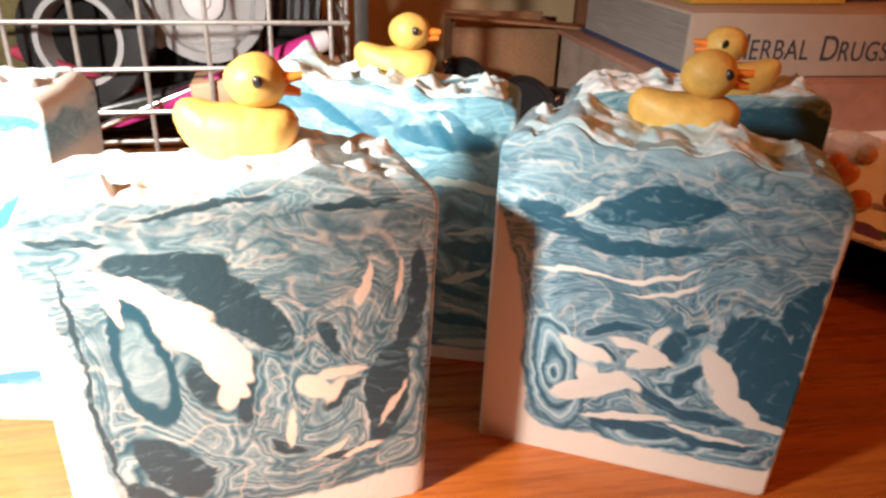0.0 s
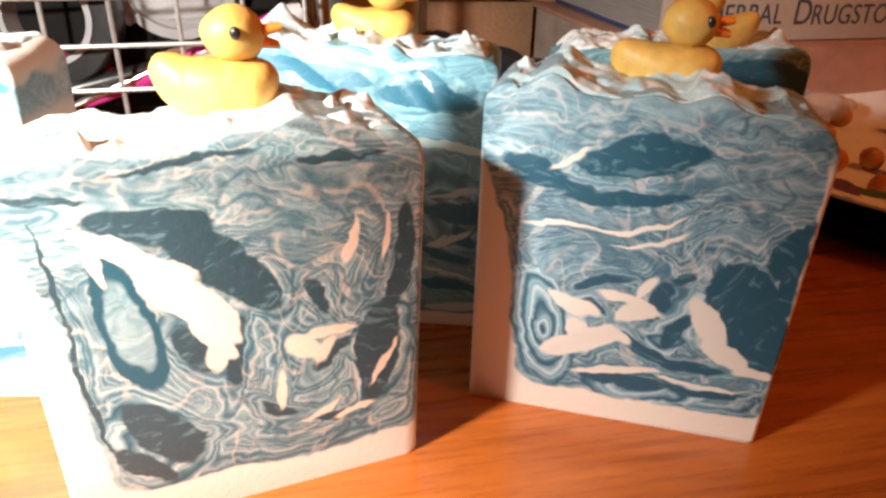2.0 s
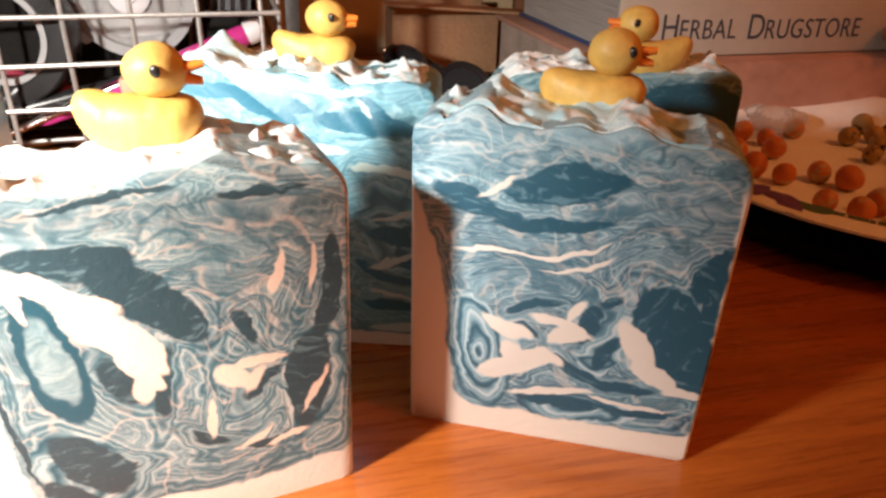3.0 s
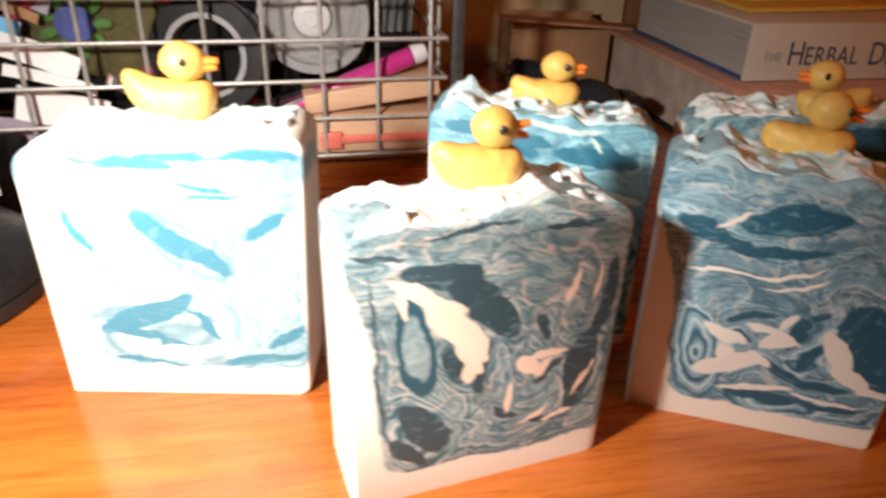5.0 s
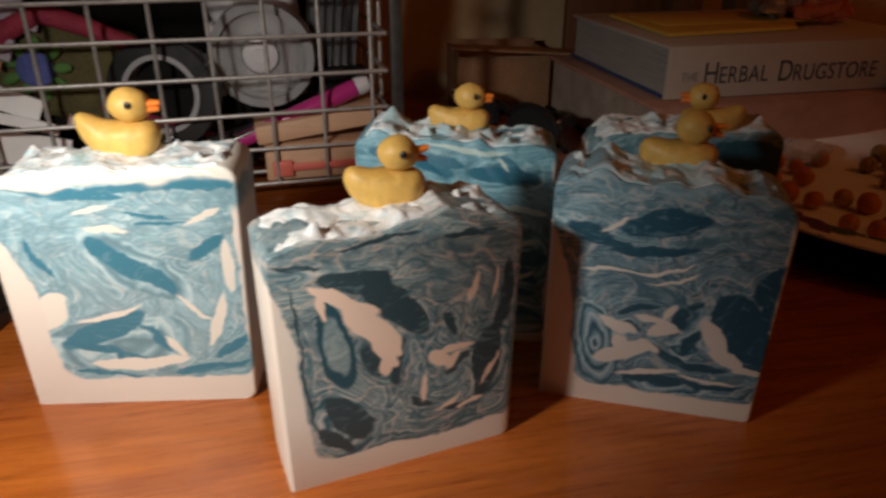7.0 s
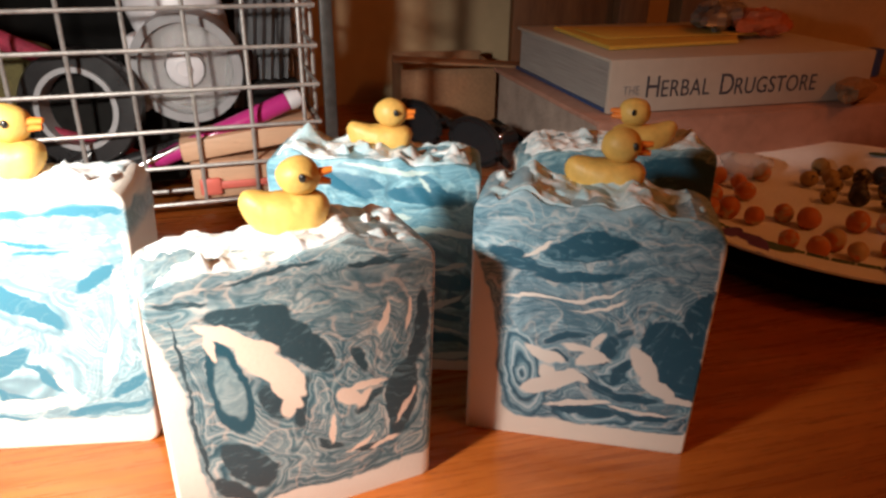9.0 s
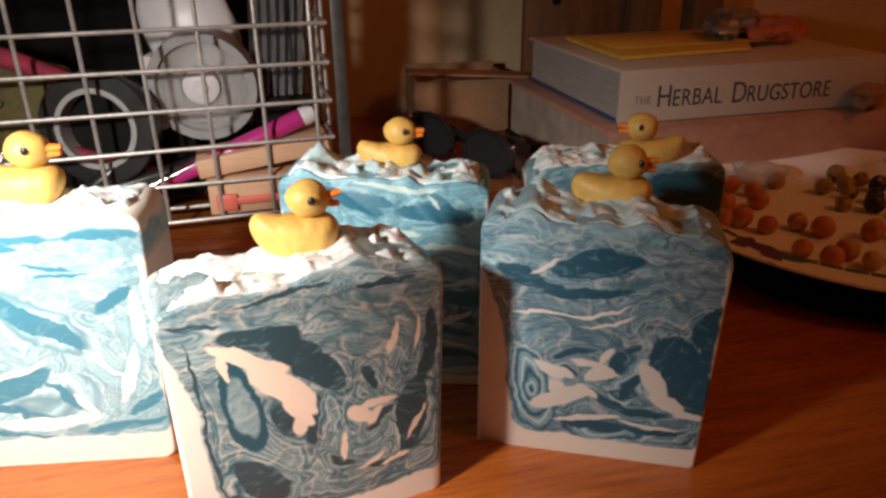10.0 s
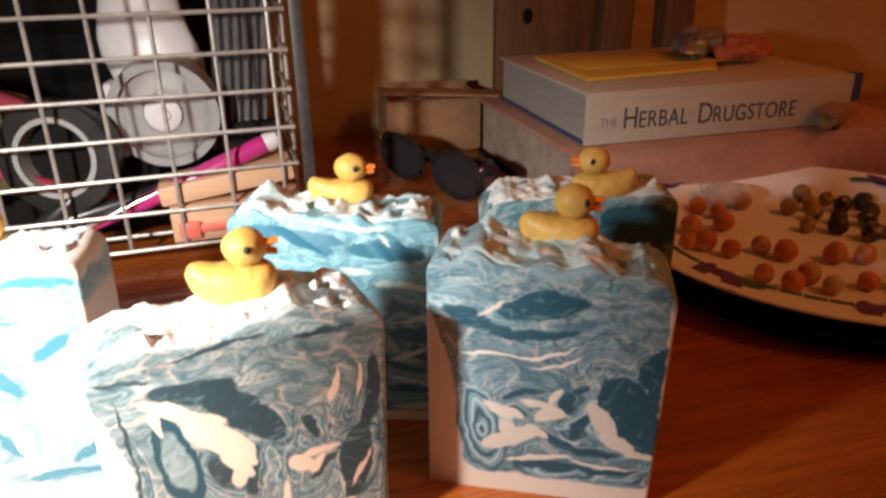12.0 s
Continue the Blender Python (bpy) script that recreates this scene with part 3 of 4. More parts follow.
# rear bar: blue drops enlarged to paint the shade on its front
E_BLUE_SHADE = [(6.4, 7.5, 1.8, 0.85, -8), (5.2, 6.3, 2.2, 1.3, 0), (6.4, 4.8, 1.4, 1.4, 0), (2.2, 4.5, 1.2, 0.5, 20), (5.0, 3.0, 1.8, 0.9, -15)]
E_WHITE = [(3.4, 5.4, 1.2, 0.07, 10), (5.4, 6.0, 0.5, 0.06, -20), (6.4, 6.6, 0.4, 0.05, 20), (4.0, 2.2, 1.2, 0.10, 5)]
A_COIL = [(4.53, 5.63, 2.37, 0.78, -43, 2.0), (3.4, 2.59, 2.57, 1.19, 4, 2.0)]
B_COIL = [(1.69, 5.07, 1.61, 0.53, -80, 0), (6.8, 3.25, 1.77, 0.65, 74, 2.0), (1.7, 2.1, 1.44, 0.87, -70, 2.0)]
C_COIL = [(1.86, 2.53, 1.8, 0.79, -77, 3.2), (4.54, 1.17, 1.67, 0.45, 4, 2.0), (5.03, 3.47, 1.21, 0.54, 76, 1.8)]
D_COIL = [(6.52, 4.18, 1.7, 1.07, -40, 2.2), (5.7, 7.57, 1.65, 0.69, -6, 1.8)]
A_EDDY = [(4.6, 4.6, 1.6, -60), (3.2, 2.4, 1.0, 50), (6.0, 4.0, 1.0, 80), (1.6, 5.6, 1.0, -70)]
B_EDDY = [(6.4, 5.4, 1.1, 90), (5.3, 3.0, 1.1, -110), (4.0, 1.6, 1.0, 80), (4.9, 6.2, 1.0, 70)]
C_EDDY = [(4.4, 3.4, 1.2, 60), (5.6, 5.4, 1.5, -60), (3.0, 4.6, 1.1, 50), (2.2, 6.2, 0.9, 40)]
D_EDDY = [(6.3, 3.4, 1.3, 110), (5.0, 5.6, 1.1, -70), (3.0, 5.0, 1.3, 80), (6.6, 1.6, 0.8, -60)]

soap_bar((-0.042, 0.2555), -19.2, 0.0795, swirl("swirl_pale", A_BLUE, A_WHITE, A_COIL, A_EDDY, 0.62, 0.11, 1.10, 0.05, 8.05, 1.7, (1.0, 1.04, 1.04), 7.9, 0.42), frosting("frosting_white", 0.6),
         "white soap bar with pale blue swirls and whipped top", 0.0015, 0.0025, wavy(1.3, 0.0915, 0.0025, 0.003, ((0.03, 0.07, -0.004),)), 1, (0.001, 0.0045, 0.006, 0.009), 0.9)
soap_bar((0.0372, 0.1747), 0.6, 0.0756, swirl("swirl_grey", B_BLUE, B_WHITE, B_COIL, B_EDDY, 0.36, 0.06, 0.90, 0.0, 7.75, 4.2, (1.06, 0.88, 0.80), 7.9, 0.0, (0.034, 0.080, 0.108), 0.5), frosting("frosting_cream", 0.3),
         "soap bar with slate blue marbling and cream whipped top", 0.0005, 0.002, wavy(3.9, 0.0850, 0.0020, 0.0, ((0.68, 0.16, 0.004), (0.0, 0.14, -0.001))), 2, (0.001, 0.0025, 0.007, 0.003), 0.7)
soap_bar((0.1364, 0.1915), -36.2, 0.0745, swirl("swirl_teal", C_BLUE, C_WHITE, C_COIL, C_EDDY, 0.45, 0.13, 0.75, 0.0, 7.6, 8.6, (0.92, 0.96, 1.0), 8.0, 0.0, (0.022, 0.098, 0.148), 0.25), frosting("frosting_pale_blue", 1.2),
         "soap bar with deep teal and white marbling", -0.0005, 0.002, wavy(6.1, 0.0875, 0.0022, -0.003, ((0.20, 0.06, 0.004), (0.66, 0.06, 0.003))), 3, (0.0015, 0.002, 0.010, 0.006))
soap_bar((0.0863, 0.2573), -27.0, 0.0752, swirl("swirl_cyan", D_BLUE, D_WHITE, D_COIL, D_EDDY, 0.35, 0.0, 0.5, 0.0, 7.6, 12.4, (0.60, 0.86, 0.94), 8.0, 0.32), frosting("frosting_blue_tipped", 0.95),
         "soap bar with bright cyan marbling and blue-tipped peaks", 0.0005, 0.001, wavy(8.4, 0.0875, 0.0022, -0.003, ((0.10, 0.09, 0.004), (0.62, 0.04, 0.002))), 4, (0.002, 0.002, 0.004, 0.005))
soap_bar((0.180, 0.237), -25.7, 0.0765, swirl("swirl_blue_shaded", E_BLUE_SHADE, E_WHITE, [], D_EDDY, 0.0, 0.0, 0.8, 0.0, 8.0, 17.3, (0.75, 0.82, 0.82), 7.9), frosting("frosting_grey_blue", 0.6),
         "soap bar with blue marbling and painted-in shade standing behind another", 0.0, 0.0, wavy(11.7, 0.0865, 0.0022, 0.002), 5, (0.002, 0.002, 0.006, 0.012))


# ---- clay ducks, one plain mesh each ----
def duck(eye, turn, label, wide=1.0, gape=1.0, tail=1.0, plump=1.0, size=1.0, glance=0.001):
    """Small modelled duck that looks along +x; eye: where its eye on the -y side lies. glance: how far its eyes sit forward on the head."""
    bm = bmesh.new()
    # hull: cross rings from tail to breast, with a flat deck
    rings, n = [], 30
    for i in range(n + 1):
        s = i / n
        x = -0.0122 + 0.0252 * s
        end = max(0.03, 1 - abs(2 * s - 1) ** 4.5) ** 0.5
        roof = 0.0076 * plump + 0.0036 * tail * max(0.0, 1 - s / 0.40) ** 1.5 - 0.0005 * math.sin(math.pi * s)
        keel = 0.0050 * tail * max(0.0, 1 - s / 0.40) ** 1.3 - 0.0052 + 0.0036 * max(0.0, (s - 0.72) / 0.28) ** 2
        zc, hgt = (roof + keel) / 2, (roof - keel) / 2 * end
        w = 0.0074 * wide * end * (0.48 + 0.52 * min(1.0, s / 0.5) ** 0.8)
        ring = []
        for k in range(24):
            a = 2 * math.pi * k / 24
            ca, sa = math.cos(a), math.sin(a)
            wob = 1 + 0.06 * noise.noise(Vector((x * 260, ca * 1.5, sa * 1.5 + eye[0] * 90))) + 0.02 * noise.noise(Vector((x * 900, ca * 5, sa * 5 + eye[1] * 70)))
            ring.append(Vector((x, w * wob * (abs(ca) ** 0.9) * (1 if ca > 0 else -1), zc + hgt * wob * (abs(sa) ** 0.75) * (1 if sa > 0 else -1))))
        rings.append(ring)
    ring_loft(bm, rings)
    # head, slightly squashed and uneven
    zh = 0.0076 * plump + 0.0042
    vs = ball(bm, scaled(0.0048, 0, zh, 0.0063, 0.0060, 0.0055), 32, 20)
    for v in vs:
        d = noise.noise(v.co * 220 + Vector(eye) * 70)
        v.co += (v.co - Vector((0.0048, 0, zh))) * 0.07 * d
    # bill: an upper and a lower lip
    for up, tip in ((1, 0.0142), (-1, 0.0137)):
        rings = []
        for s in (0.0, 0.3, 0.6, 0.85, 1.0):
            x = 0.0094 + (tip - 0.0094) * s
            w, h = 0.0024 * (1 - 0.5 * s), 0.0015 * (1 - 0.45 * s)
            zc = zh - 0.0006 + up * (0.0008 + 0.0007 * gape * s)
            rings.append([Vector((x, w * math.cos(2 * math.pi * k / 12), zc + h * math.sin(2 * math.pi * k / 12))) for k in range(12)])
        ring_loft(bm, rings, index=1)
    ex = 0.0048 + glance
    ey = 0.0060 * math.sqrt(1 - (glance / 0.0063) ** 2) * 0.97
    for side in (-1, 1):
        ball(bm, scaled(ex, side * ey, zh + 0.0010, 0.00115, 0.0007, 0.0013, 0, 0, side * 20), 12, 8, index=2)
    ob = mesh_object("duck_figurine", bm, [M_YELLOW, M_ORANGE, M_EYE], None, "", 60)
    m = pose(0, 0, 0, 0, 0, turn) @ Matrix.Diagonal((size, size, size, 1))
    ob.matrix_world = Matrix.Translation(Vector(eye) - m @ Vector((ex, -ey, zh + 0.0010))) @ m
    return tagged(ob, label, "duck figurine", "ducks on the soaps")


duck((0.0067, 0.2554, 0.1090), -14, "yellow clay duck with shiny eye on the palest soap", gape=0.2, tail=1.5, plump=1.12, size=1.10)
duck((0.0815, 0.1891, 0.1025), -10, "plump yellow clay duck with open orange bill", gape=1.4, tail=0.9, plump=1.10, glance=0.0006)
duck((0.1886, 0.1809, 0.1014), -34, "flat-bodied yellow clay duck with orange bill", tail=0.5, plump=0.95, gape=1.0, size=1.06, glance=0.0036)
duck((0.1336, 0.2517, 0.1016), -24, "yellow clay duck with pointed bill behind others", 0.85, 0.1, 0.8, 0.95, glance=0.0022)
duck((0.2244, 0.2289, 0.1012), 150, "yellow clay duck turned the other way in shade", 0.9, 0.5, 1.0, 0.95, glance=0.0012)

# ---- wire basket ----
basket = thing("wire_basket", pose(0.148, 0.424, 0, 0, 0, -7.4), "grey steel wire mesh desk basket full of odds and ends", "basket")
BX, BZ = 0.0311, 0.0224
LOW, TOP, BACK, LONG = 0.0098, 0.228, 0.212, 0.44


def wire(points, sides=8):
    bm = bmesh.new()
    rod(bm, points, 0.00125, sides)
    mesh_object("wire", bm, M_WIRE, basket)


for k in range(10):
    z = 0.0118 + BZ * k
    sag = 0.0006 * math.sin(k * 2.1)
    wire([(-LONG, 0, z), (-0.2, sag, z + sag), (0.004, 0, z)])
    wire([(0.003, -0.001, z), (0.003, BACK, z)], 6)
for k in range(14):
    x = -0.0055 - BX * k
    tip = 0.0008 * math.sin(k * 1.7)
    wire([(x, 0.0022, LOW), (x + tip, 0.0022, TOP)])
for k in range(1, 7):
    wire([(0.0052, BX * k, LOW), (0.0052, BX * k, TOP)], 6)
    wire([(-LONG, BX * k, LOW), (0.004, BX * k, LOW)], 6)
for y in (0.002, BACK):
    block("corner_strip", (0.0068, 0.0140, y - 0.002, y + 0.002, 0.0, TOP), M_FRAME, basket, "dark flat steel corner strip", bevel=0.0006)
block("foot", (-LONG, -LONG + 0.007, 0.0, 0.004, 0.0, LOW), M_FRAME, basket, bevel=0.0006)
block("foot", (-LONG, -LONG + 0.007, BACK - 0.004, BACK, 0.0, LOW), M_FRAME, basket, bevel=0.0006)

# the things in the basket are laid out as if it stood square to the desk's edge
IN_BASKET = pose(0.148, 0.424, 0.0082, 0, 0, -7.4) @ Matrix.Diagonal((1.045, 1.045, 1.057, 1)) @ pose(-0.165, -0.432, 0)

# things inside the basket
box_back = thing("storage_box", IN_BASKET @ pose(-0.06, 0.56, 0.002), "tall matt black storage box at the back of the basket", "box")
block("body", (-0.20, 0.222, 0, 0.06, 0, 0.205), M_MATT, box_back, bevel=0.004)
block("lid", (-0.202, 0.224, -0.002, 0.062, 0.2052, 0.24), M_MATT, box_back, bevel=0.004)

roll = thing("tape_dispenser", IN_BASKET @ pose(0.098, 0.470, 0.074), "white plastic tape dispenser with a round clear roll", "tape dispenser")
TILT_ROLL = pose(0, 0, 0, 90 + 6, 0, -8)
bm = bmesh.new()
lathe(bm, [(0.0115, -0.006), (0.0265, -0.006), (0.0275, -0.004), (0.0275, 0.005), (0.0265, 0.006), (0.0115, 0.006), (0.0115, -0.006)], TILT_ROLL, 48)
mesh_object("tape_roll", bm, M_CLEAR, roll, "translucent roll of clear tape")
bm = bmesh.new()
lathe(bm, [(0.0, 0.0085), (0.008, 0.0085), (0.0105, 0.0072), (0.0108, -0.007), (0.0, -0.007)], TILT_ROLL, 32)
lathe(bm, [(0.0, 0.0098), (0.0042, 0.0098), (0.0048, 0.0086), (0.0, 0.0084)], TILT_ROLL, 20)
mesh_object("hub", bm, M_WHITE, roll)
bm = bmesh.new()
shell = []
for i in range(15):
    z = -0.022 + 0.130 * i / 14
    a, b = -0.030 + 0.0035 * math.sin(z * 95 + 1), 0.021 + 0.004 * math.sin(z * 80)
    shell.append([pose(0, 0, 0, -4, -4, -8) @ Vector(((a + b) / 2 + (b - a) / 2 * math.cos(2 * math.pi * k / 24), 0.019 + 0.010 * math.sin(2 * math.pi * k / 24) * (1 + 0.2 * math.sin(z * 120)), z)) for k in range(24)])
ring_loft(bm, shell)
box(bm, -0.030, -0.024, -0.006, 0.010, -0.024, 0.020, 0.003, pose(0, 0, 0, 0, -4, -8))
mesh_object("housing", bm, M_WHITE, roll)
bm = bmesh.new()
lathe(bm, [(0.0262, -0.008), (0.0312, -0.008), (0.0312, 0.008), (0.0262, 0.008), (0.0262, -0.008)], TILT_ROLL @ pose(0.001, 0, 0.002), 40)
mesh_object("guard", bm, M_GREY, roll)

bag = thing("plastic_sleeve", IN_BASKET @ pose(0.148, 0.468, 0.0), "upright translucent grey plastic sleeve with folds", "plastic sleeve")
bm = bmesh.new()
rings = []
for i in range(9):
    z = 0.045 + 0.155 * i / 8
    rings.append([Vector((-0.016 + 0.032 * k / 12 - 0.010 * (1 - i / 8) ** 2, (0.004 if k % 2 else -0.001) + 0.012 * (1 - i / 8), z)) for k in range(13)])
ring_loft(bm, rings, closed=False, caps=False)
bmesh.ops.solidify(bm, geom=bm.faces[:], thickness=0.0012)
mesh_object("folded_sheet", bm, M_GREY, bag)
block("base_slab", (-0.016, 0.014, 0.006, 0.016, 0.002, 0.062), M_MATT, bag, bevel=0.001)

tape = thing("black_tape_roll", IN_BASKET @ pose(0.041, 0.456, 0.056) @ pose(0, 0, 0, 90 - 4, 0, -14), "roll of black tape with a grey cardboard core", "tape roll")
bm = bmesh.new()
lathe(bm, [(0.0225, -0.008), (0.031, -0.008), (0.0318, -0.007), (0.0318, 0.007), (0.031, 0.008), (0.0225, 0.008), (0.0225, -0.008)], segments=56)
mesh_object("tape", bm, M_BLACK, tape)
bm = bmesh.new()
lathe(bm, [(0.0195, -0.009), (0.0224, -0.009), (0.0224, 0.0092), (0.0195, 0.0092), (0.0195, -0.009)], segments=56)
mesh_object("core", bm, M_GREY, tape)
bm = bmesh.new()
lathe(bm, [(0.0, -0.004), (0.0194, -0.004), (0.0194, -0.006), (0.0, -0.006)], segments=40)
mesh_object("inner_disc", bm, M_MATT, tape)


def pen(name, a, b, r, mat, label, cap=None, tip=None):
    p = thing(name, IN_BASKET, label, "pen")
    a, b = Vector(a), Vector(b)
    bm = bmesh.new()
    rod(bm, [a + (b - a) * s for s in (0, 0.03, 0.5, 0.97, 1.0)], [r * 0.6, r * 0.8, r, r, r * 0.9], 16)
    mesh_object("barrel", bm, mat, p)
    d = (b - a).normalized()
    if cap is not None:
        bm = bmesh.new()
        rod(bm, [b + d * x for x in (0.0002, 0.004, 0.008, 0.0095)], [r * 1.05, r * 1.1, r * 0.95, r * 0.4], 16)
        mesh_object("cap", bm, cap, p)
    if tip is not None:
        bm = bmesh.new()
        rod(bm, [a - d * x for x in (0.0002, 0.012, 0.026, 0.030)], [r * 0.6, r * 0.55, r * 0.35, r * 0.1], 12)
        mesh_object("tip", bm, tip, p)
    return p


pen("pink_marker", (0.076, 0.447, 0.0250), (0.152, 0.449, 0.0545), 0.0055, M_MAGENTA, "slanted glossy magenta marker pen with white cap", M_WHITE, M_MAGENTA)
pen("metal_pen", (0.030, 0.443, 0.010), (0.098, 0.446, 0.036), 0.0022, M_CHROME, "thin shiny metal pen lying aslant", None, M_CHROME)
pen("black_pen", (-0.005, 0.444, 0.012), (0.083, 0.452, 0.030), 0.0042, M_BLACK, "black plastic pen lying in the basket", M_BLACK, None)
pen("black_marker", (0.060, 0.452, 0.043), (0.020, 0.447, 0.016), 0.0050, M_BLACK, "black marker pen leaning in the basket", M_GREY, None)
pen("purple_pen", (0.005, 0.458, 0.050), (0.076, 0.460, 0.020), 0.0040, M_RED, "dark red pen behind the tape roll", None, None)

case = thing("wooden_box", IN_BASKET @ pose(0.0935, 0.4375, 0.003), "pale peach wooden box with a coral strip", "box")
bm = bmesh.new()
box(bm, 0, 0.076, 0, 0.030, 0, 0.022, 0.0012)
mesh_object("body", bm, M_PEACH, case)
bm = bmesh.new()
box(bm, -0.0006, 0.0766, -0.0006, 0.0306, 0.0226, 0.034, 0.0015, pose(0, 0, 0, 0, -7, 0))
mesh_object("lid", bm, M_PEACH, case)
bm = bmesh.new()
box(bm, 0.006, 0.072, -0.003, -0.0004, 0.006, 0.0105, 0.001)
box(bm, 0.004, 0.016, -0.004, -0.0004, 0.003, 0.013, 0.0014)
mesh_object("strip", bm, M_CORAL, case, "coral plastic strip")

pouch = thing("patterned_pouch", IN_BASKET @ pose(-0.018, 0.462, 0.070, 0, 0, 0), "red fabric pouch with a blue and green flower print", "pouch")
bm = bmesh.new()
vs = box(bm, -0.038, 0.042, 0.0, 0.018, -0.026, 0.030, 0.006, pose(0, 0, 0, -6, 16, 0), 3)
mesh_object("pouch_body", bm, M_OLIVE, pouch)
bm = bmesh.new()
rod(bm, [(-0.045, -0.004, -0.004), (-0.02, -0.005, 0.022), (0.000, -0.004, 0.032), (0.022, -0.004, 0.024), (0.052, -0.004, 0.010)], [0.004, 0.006, 0.006, 0.0055, 0.004], 10)
mesh_object("binding", bm, M_RED, pouch, "padded red binding")
bm = bmesh.new()
ball(bm, scaled(-0.008, -0.003, 0.002, 0.010, 0.0016, 0.010), 20, 10)
mesh_object("flower_centre", bm, M_PETAL, pouch)
for k in range(9):
    a = 2 * math.pi * k / 9
    bm = bmesh.new()
    ball(bm, scaled(-0.008 + 0.014 * math.cos(a), -0.0028, 0.002 + 0.013 * math.sin(a), 0.0052, 0.0014, 0.0030, 0, -math.degrees(a), 0), 10, 6)
    mesh_object("petal", bm, M_LEAF, pouch)


def strip(name, a, b, w, mat, label, category, thick=0.0008):
    """A flat strip from a to b, its face to the front."""
    a, b = Vector(a), Vector(b)
    t = (b - a).normalized()
    up = Vector((0, -1, 0)).cross(t).normalized()
    bm = bmesh.new()
    rings = []
    for i in range(7):
        s = i / 6
        p = a + (b - a) * s + Vector((0, 0.0018 * math.sin(s * 5 + w * 900), 0))
        rings.append([p + up * w / 2 + Vector((0, -thick, 0)), p - up * w / 2 + Vector((0, -thick, 0)), p - up * w / 2 + Vector((0, thick, 0)), p + up * w / 2 + Vector((0, thick, 0))])
    ring_loft(bm, rings)
    ob = mesh_object(name, bm, mat)
    ob.matrix_world = IN_BASKET
    return tagged(ob, label, category)


strip("lilac_strip", (-0.092, 0.452, 0.108), (-0.034, 0.454, 0.083), 0.012, M_LILAC, "lilac paper strip stuck in the wire basket", "paper strip")
strip("lilac_strip", (-0.075, 0.458, 0.122), (-0.018, 0.458, 0.098), 0.013, M_LILAC, "lilac paper strip behind a thin pencil", "paper strip")
strip("kraft_strip", (-0.090, 0.449, 0.098), (-0.040, 0.450, 0.076), 0.005, M_KRAFT, "thin brown card strip leaning in basket", "card strip")
strip("blue_strip", (-0.095, 0.447, 0.088), (-0.048, 0.447, 0.072), 0.007, M_SKY, "light blue plastic strip leaning in the basket", "plastic strip")
strip("folded_paper", (-0.062, 0.449, 0.066), (-0.026, 0.452, 0.050), 0.013, M_PAPER, "crumpled white paper slip in the basket", "paper")
strip("folded_paper", (-0.060, 0.445, 0.053), (-0.018, 0.448, 0.040), 0.006, M_PAPER, "narrow white paper slip in the basket", "paper")
strip("folded_paper", (-0.058, 0.446, 0.036), (-0.016, 0.450, 0.024), 0.018, M_PAPER, "folded white paper in the basket", "paper")
strip("folded_paper", (-0.070, 0.444, 0.022), (-0.022, 0.447, 0.011), 0.014, M_LILAC, "greyish folded paper low in the basket", "paper")
strip("silver_clip", (-0.012, 0.446, 0.046), (0.004, 0.446, 0.040), 0.008, M_CHROME, "small shiny metal clip in the basket", "clip")
dark_case = block("dark_case", (-0.07, 0.09, 0.474, 0.520, 0.003, 0.052), M_MATT, None, "", 0.004)
dark_case.matrix_world = IN_BASKET
tagged(dark_case, "matt black case lying in the basket", "case")

# ---- books ----
book = thing("book", pose(0.340, 0.392, 0.0505, 0, 0, -9.5), "thick white hardback herbal book with dark title lettering", "book")
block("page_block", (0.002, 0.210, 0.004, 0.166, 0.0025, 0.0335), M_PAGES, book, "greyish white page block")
block("back_cover", (0, 0.214, 0.003, 0.172, 0, 0.0024), M_BLUE, book, "dark blue lower cover board", bevel=0.0008)
block("front_cover", (0, 0.214, 0.003, 0.172, 0.0336, 0.036), M_COVER, book, bevel=0.0008)
bm = bmesh.new()
box(bm, 0.0, 0.214, -0.001, 0.0028, 0.0, 0.036, 0.0012)
spine = mesh_object("spine", bm, M_COVER, book)
block("spine_end", (0.2145, 0.222, -0.0004, 0.010, 0.016, 0.0362), M_BLUE, book, "dark blue corner of the cover", bevel=0.001)


def lettering(name, text, size, m, mat, parent, label=""):
    cu = bpy.data.curves.new(name, "FONT")
    cu.body, cu.size, cu.extrude, cu.space_character = text, size, 0.00012, 1.06
    tmp = bpy.data.objects.new(name, cu)
    scene.collection.objects.link(tmp)
    bpy.context.view_layer.update()
    me = bpy.data.meshes.new_from_object(tmp.evaluated_get(bpy.context.evaluated_depsgraph_get()))
    bpy.data.objects.remove(tmp)
    me.materials.clear()
    me.materials.append(mat)
    ob = new(name, me)
    ob.parent = parent
    ob.matrix_local = m
    return ob


x = 0.0105
for word, size, step in (("THE", 0.0085, 0.0205), ("H", 0.021, 0.0148), ("ERBAL", 0.0165, 0.0575), ("D", 0.021, 0.0152), ("RUGSTORE", 0.0165, 0.09)):
    lettering("title", word, size, pose(x, -0.00125, 0.0105 + (0.002 if size < 0.01 else 0) - 0.012 * x, 90, 0, 0) @ Matrix.Diagonal((0.80, 1, 1, 1)), M_GREY_INK if size < 0.01 else M_INK, book)
    x += step * 0.80

